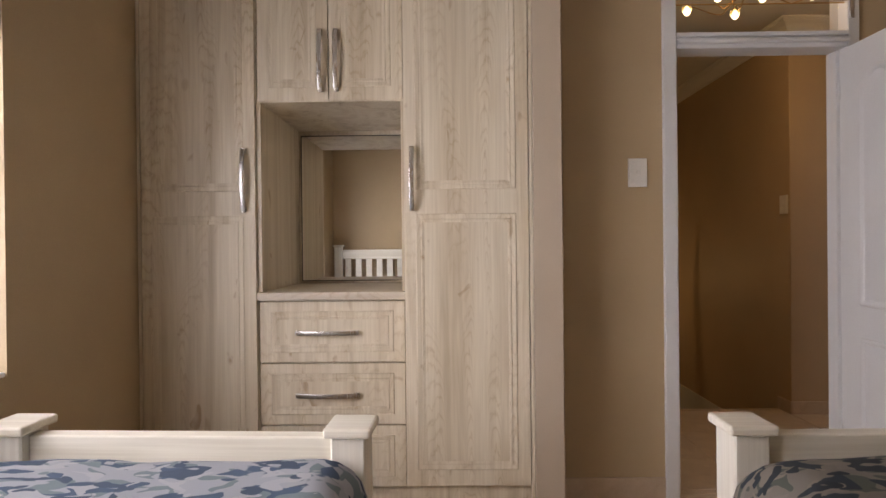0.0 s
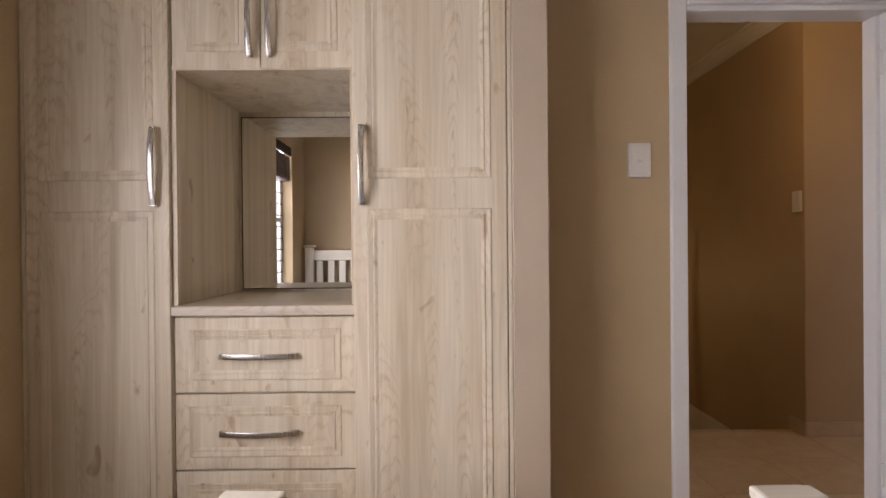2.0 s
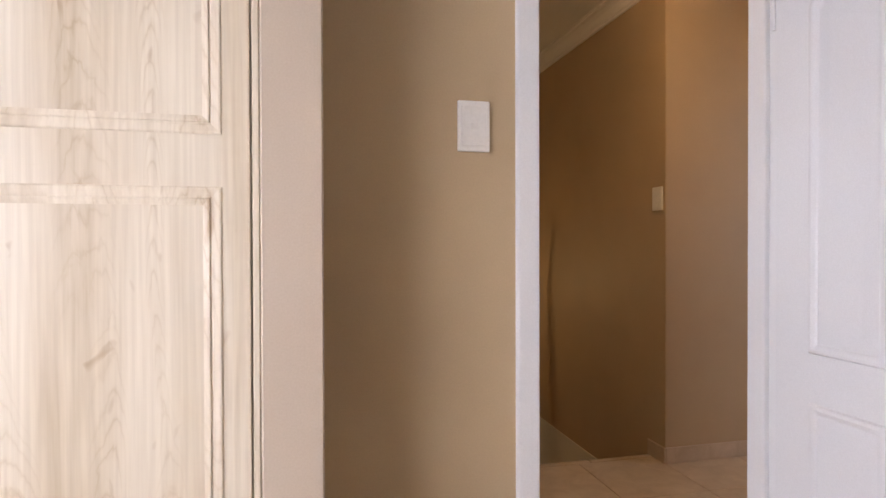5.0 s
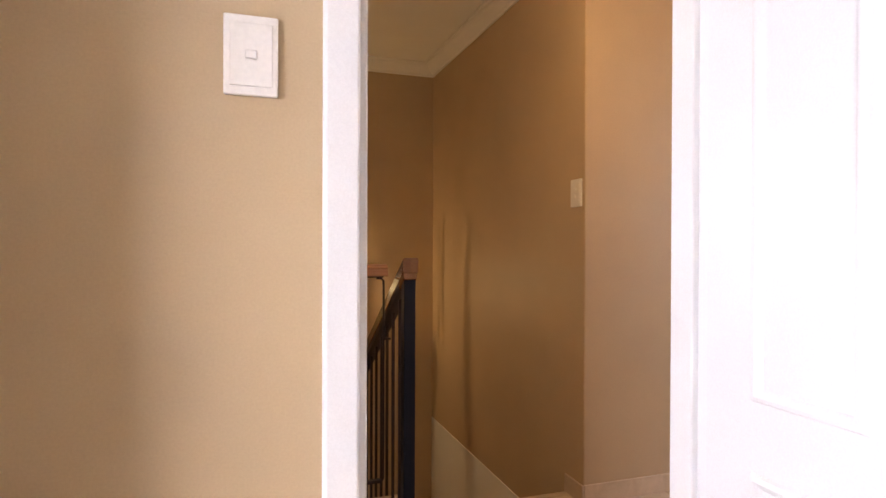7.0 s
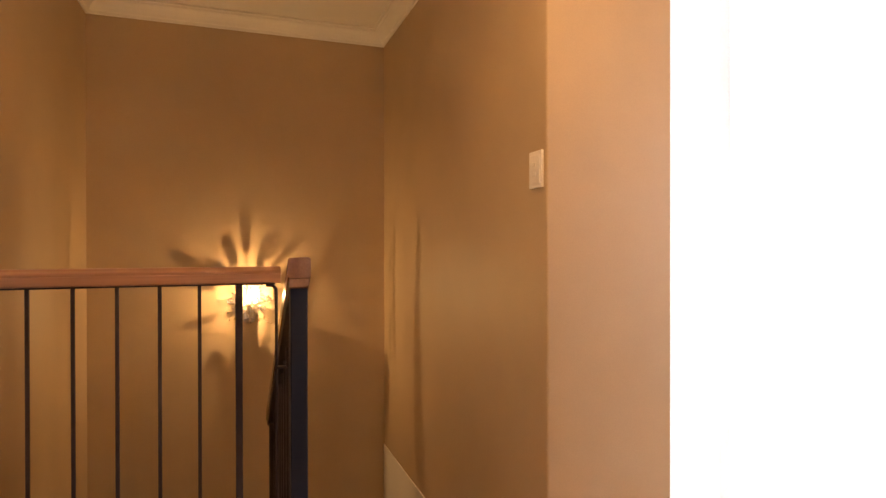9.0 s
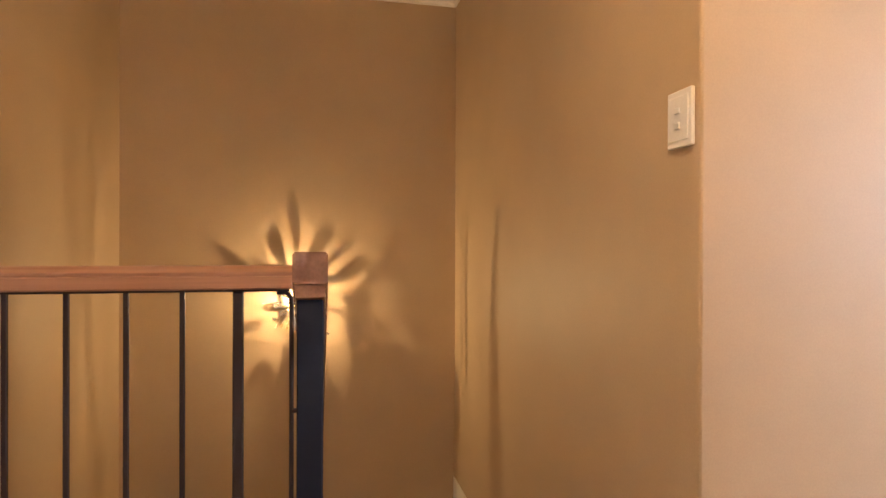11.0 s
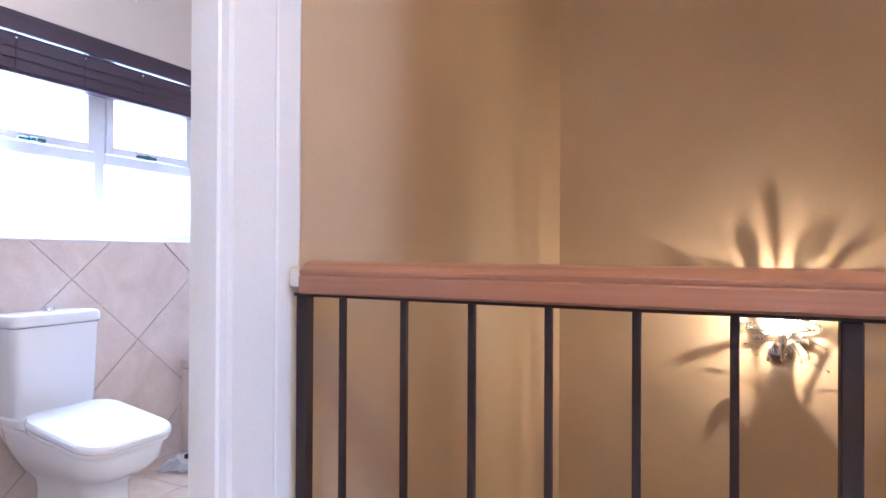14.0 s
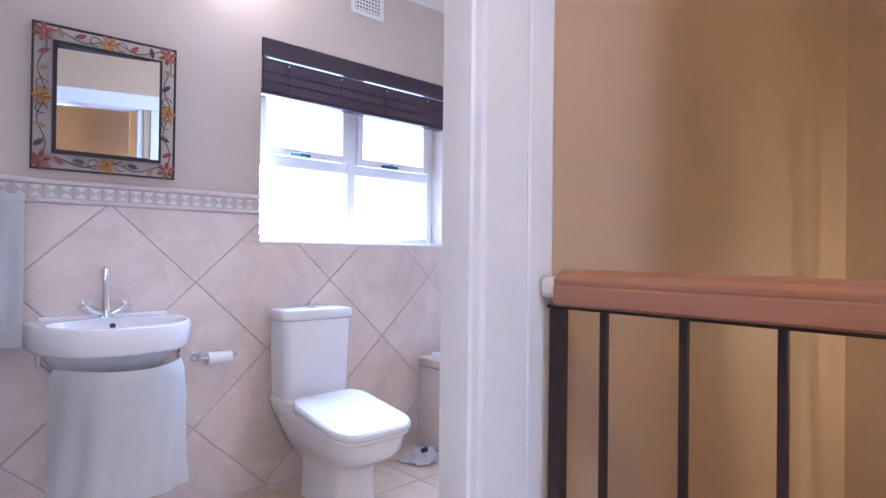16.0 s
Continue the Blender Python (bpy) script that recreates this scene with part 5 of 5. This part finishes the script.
# curling stems below the bulb
for sgn, dx, dz in ((-1, 0.0, 0.0), (1, 0.0, 0.006), (-1, -0.03, -0.045), (1, -0.035, -0.05)):
    pts = []
    for i in range(25):
        f = i / 24
        ang = radians(-60 + 430 * max(0, f - 0.35) / 0.65)
        line = Vector((0.02 + (0.105 + dx) * f / 0.35, 0, 0.012 * math.sin(5 * f))) if f < 0.35 else Vector((0.125 + dx - 0.030 * math.cos(radians(60)) + 0.030 * math.cos(ang) * (1.25 - f), 0, 0.022 * math.sin(ang) * (1.3 - f) + 0.025))
        pts.append(Vector((1.70 + sgn * line.x, 6.728 + 0.008 * f, 0.782 + dz * min(1, f / 0.35) + line.z)))
    part("stem", tube(bmesh.new(), pts, 0.0048, 7), STEEL, sc, "curling metal stem", True)
# thin metal twigs with leaves, spread in front of the wall
for k in range(12):
    a = radians(-35 + 250 * k / 11) + random.uniform(-0.10, 0.10)
    reach = random.uniform(0.13, 0.21)
    side = Vector((math.cos(a), 0, math.sin(a)))
    turn = Vector((-math.sin(a), 0, math.cos(a)))
    p0 = Vector((1.70, 6.670, 0.770))
    out = random.uniform(0.02, 0.065)
    bend = random.uniform(-0.05, 0.05)
    pts = [p0 + side * reach * f + turn * bend * math.sin(3.0 * f) + Vector((0, out * math.sin(1.6 * f), 0)) for f in [i / 10 for i in range(11)]]
    tw = part("twig", tube(bmesh.new(), pts, 0.0012, 6), STEEL, sc, "thin metal twig", True)
    for f in (10,):
        c, d = pts[f], (turn if f == 6 else side)
        e = d.cross(Vector((0, 1, 0)))
        r = random.uniform(0.006, 0.010)
        leafy = [c + d * r * math.cos(t) + e * 0.5 * r * math.sin(t) for t in [2 * math.pi * i / 10 for i in range(10)]]
        part("leaf", rings_mesh(bmesh.new(), [leafy, [q + Vector((0, 0.0015, 0)) for q in leafy]]), STEEL, tw)
for k in range(5):
    a = 2 * math.pi * k / 5 + 0.3
    rad = Vector((math.cos(a), math.sin(a), 0))
    p0 = Vector((1.70, 6.655, 0.745))
    pts = [p0 + rad * (0.02 + 0.075 * f) + Vector((0, 0, 0.03 * math.sin(3.1 * f) - 0.035 * f)) for f in [i / 8 for i in range(9)]]
    pts = [Vector((p.x, min(p.y, 6.752), p.z)) for p in pts]
    wv = part("vine", tube(bmesh.new(), pts, 0.003, 6), STEEL, sc, "", True)
    part("crystal_drop", ball(bmesh.new(), pts[-1] + Vector((0, 0, -0.014)), 0.009, 1, (0.8, 0.8, 1.3)), CRYSTAL, wv)

dl = thing("ceiling_downlight", (1.305, 6.237, H), "round brown ringed downlight in the stair ceiling", "downlight")
for r in (0.065, 0.048, 0.031):
    part("ring", tube(bmesh.new(), arc((1.305, 6.237, H - 0.006 - (0.065 - r) * 0.2), r, 0, 360, 28, "xy"), 0.007, 8, False), BLIND, dl, "", True)
part("lens", tube(bmesh.new(), [(1.305, 6.237, H - 0.0005), (1.305, 6.237, H - 0.010)], 0.026, 18), DARK, dl)

# ---- tiles: landing, bedroom and bathroom floors, bathroom wall ----


def tile_mesh(w, d, h=0.006):
    bm = box(-w / 2, w / 2, -d / 2, d / 2, -h, 0, bevel=0.0015)
    me = bpy.data.meshes.new("tile")
    bm.to_mesh(me)
    bm.free()
    me.materials.append(FLOOR_TILE)
    return me


def lay(parent, x0, x1, y0, y1, ox, oy, w, d, gap=0.004):
    made = {}
    for i in range(math.floor((x0 - ox) / w), math.ceil((x1 - ox) / w)):
        for j in range(math.floor((y0 - oy) / d), math.ceil((y1 - oy) / d)):
            a0, a1 = max(x0, ox + i * w) + gap / 2, min(x1, ox + (i + 1) * w) - gap / 2
            b0, b1 = max(y0, oy + j * d) + gap / 2, min(y1, oy + (j + 1) * d) - gap / 2
            if a1 - a0 < 0.02 or b1 - b0 < 0.02:
                continue
            key = (round(a1 - a0, 4), round(b1 - b0, 4))
            if key not in made:
                made[key] = tile_mesh(*key)
            ob = new("tile", made[key])
            ob.location = ((a0 + a1) / 2, (b0 + b1) / 2, 0)
            ob.parent = parent


lay(floor_landing, 0.805, 4.10, 3.25, 4.565, 2.16, 4.11, 0.45, 0.455)
lay(floor_landing, 0.805, 1.855, 4.565, 4.82, 2.16, 4.11, 0.45, 0.455)
lay(floor_landing, 1.28, 2.15, 3.152, 3.25, 2.16, 4.11, 0.45, 0.455)
lay(floor_bed, -1.04, 2.5, 0.0, 2.9, 2.16, 4.11 - 0.455, 0.45, 0.455)
lay(floor_bed, 0.775, 2.5, 2.9, 3.15, 2.16, 4.11 - 0.455, 0.45, 0.455)
lay(floor_bath, -1.2232, 0.765, 3.85, 6.24, -0.80, 5.90, 0.33, 0.33)
for i in range(2):
    x0 = 1.86 + 0.375 * i
    t = part("nosing_tile", box(x0 + 0.001, x0 + 0.373, 4.567, 4.613, -0.03, 0.0, bevel=0.008, seg=3), FLOOR_TILE, floor_landing)


def clip(poly, axis, lim, keep_below):
    out = []
    for a, b in zip(poly, poly[1:] + poly[:1]):
        ia, ib = (a[axis] <= lim) == keep_below, (b[axis] <= lim) == keep_below
        if ia:
            out.append(a)
        if ia != ib:
            f = (lim - a[axis]) / (b[axis] - a[axis])
            out.append(tuple(p + (q - p) * f for p, q in zip(a, b)))
    return out


def wall_tile(poly, name="tile", x=-1.2295, thick=0.008, mat=None):
    bm = bmesh.new()
    c = (sum(p[0] for p in poly) / len(poly), sum(p[1] for p in poly) / len(poly))
    small = [(c[0] + (p[0] - c[0]) * 0.985, c[1] + (p[1] - c[1]) * 0.985) for p in poly]
    rings_mesh(bm, [[(x, *p) for p in poly], [(x + thick - 0.0015, *p) for p in poly], [(x + thick, *p) for p in small]], False, True)
    return part(name, bm, mat or WALL_TILE, bath_wall)


structure("wall_bathroom_screed", box(-1.2299, -1.2268, 3.851, 5.249, 0, 1.284), GROUT_BATH, "tile grout of the bathroom wall", "wall")
structure("wall_bathroom_screed_low", box(-1.2299, -1.2268, 5.249, 6.899, 0, 1.154), GROUT_BATH, "tile grout of the bathroom wall", "wall")
HY, HZ, G = 0.338, 0.32, 0.0032
for i in range(-7, 8):
    for j in range(-7, 8):
        cy0, cz0 = 4.957 + (i + j + 1) * HY, 0.974 + (i - j) * HZ
        poly = [(cy0 - HY + G, cz0), (cy0, cz0 - HZ + G), (cy0 + HY - G, cz0), (cy0, cz0 + HZ - G)]
        crosses = cy0 - HY < 5.249 < cy0 + HY
        pieces = [(3.852, 6.898, 0.002, 1.152), (3.852, 5.249, 1.152, 1.283)] if crosses else [(3.852, 6.898, 0.002, 1.283 if cy0 < 5.249 else 1.152)]
        for ymin, ymax, zmin, zmax in pieces:
            q = poly
            for axis, lim, below in ((0, ymax, True), (0, ymin, False), (1, zmax, True), (1, zmin, False)):
                if len(q) > 2:
                    q = clip(q, axis, lim, below)
            if len(q) > 2:
                area = abs(sum(a[0] * b[1] - b[0] * a[1] for a, b in zip(q, q[1:] + q[:1]))) / 2
                if area > 4e-4:
                    wall_tile(q)

# dado border with pale triangles
PALE = tile_mat("pale_tile", (0.72, 0.69, 0.67), (0.80, 0.77, 0.75), 0.2, 20)
STONE = tile_mat("border_tile", (0.50, 0.43, 0.39), (0.60, 0.52, 0.47), 0.3, 20)
bm = tube(bmesh.new(), [(-1.224, 3.852, 1.366), (-1.224, 5.247, 1.366)], 0.012, 10)
part("border_trim", bm, WALL_TILE, bath_wall, "", True)
bm = tube(bmesh.new(), [(-1.224, 3.852, 1.294), (-1.224, 5.247, 1.294)], 0.010, 10)
part("border_trim", bm, WALL_TILE, bath_wall, "", True)
w = 0.0485
for i in range(28):
    y = 3.866 + w * i
    if y + w > 5.247:
        break
    wall_tile([(y, 1.304), (y + w - 0.001, 1.304), (y + w - 0.001, 1.354), (y, 1.354)], "border_tile", -1.2295, 0.007, STONE)
    m = y + w / 2
    wall_tile([(m - 0.020, 1.307), (m + 0.020, 1.307), (m, 1.327)], "triangle_tile", -1.224, 0.0025, PALE)
    wall_tile([(m - 0.020, 1.351), (m, 1.331), (m + 0.020, 1.351)], "triangle_tile", -1.224, 0.0025, PALE)
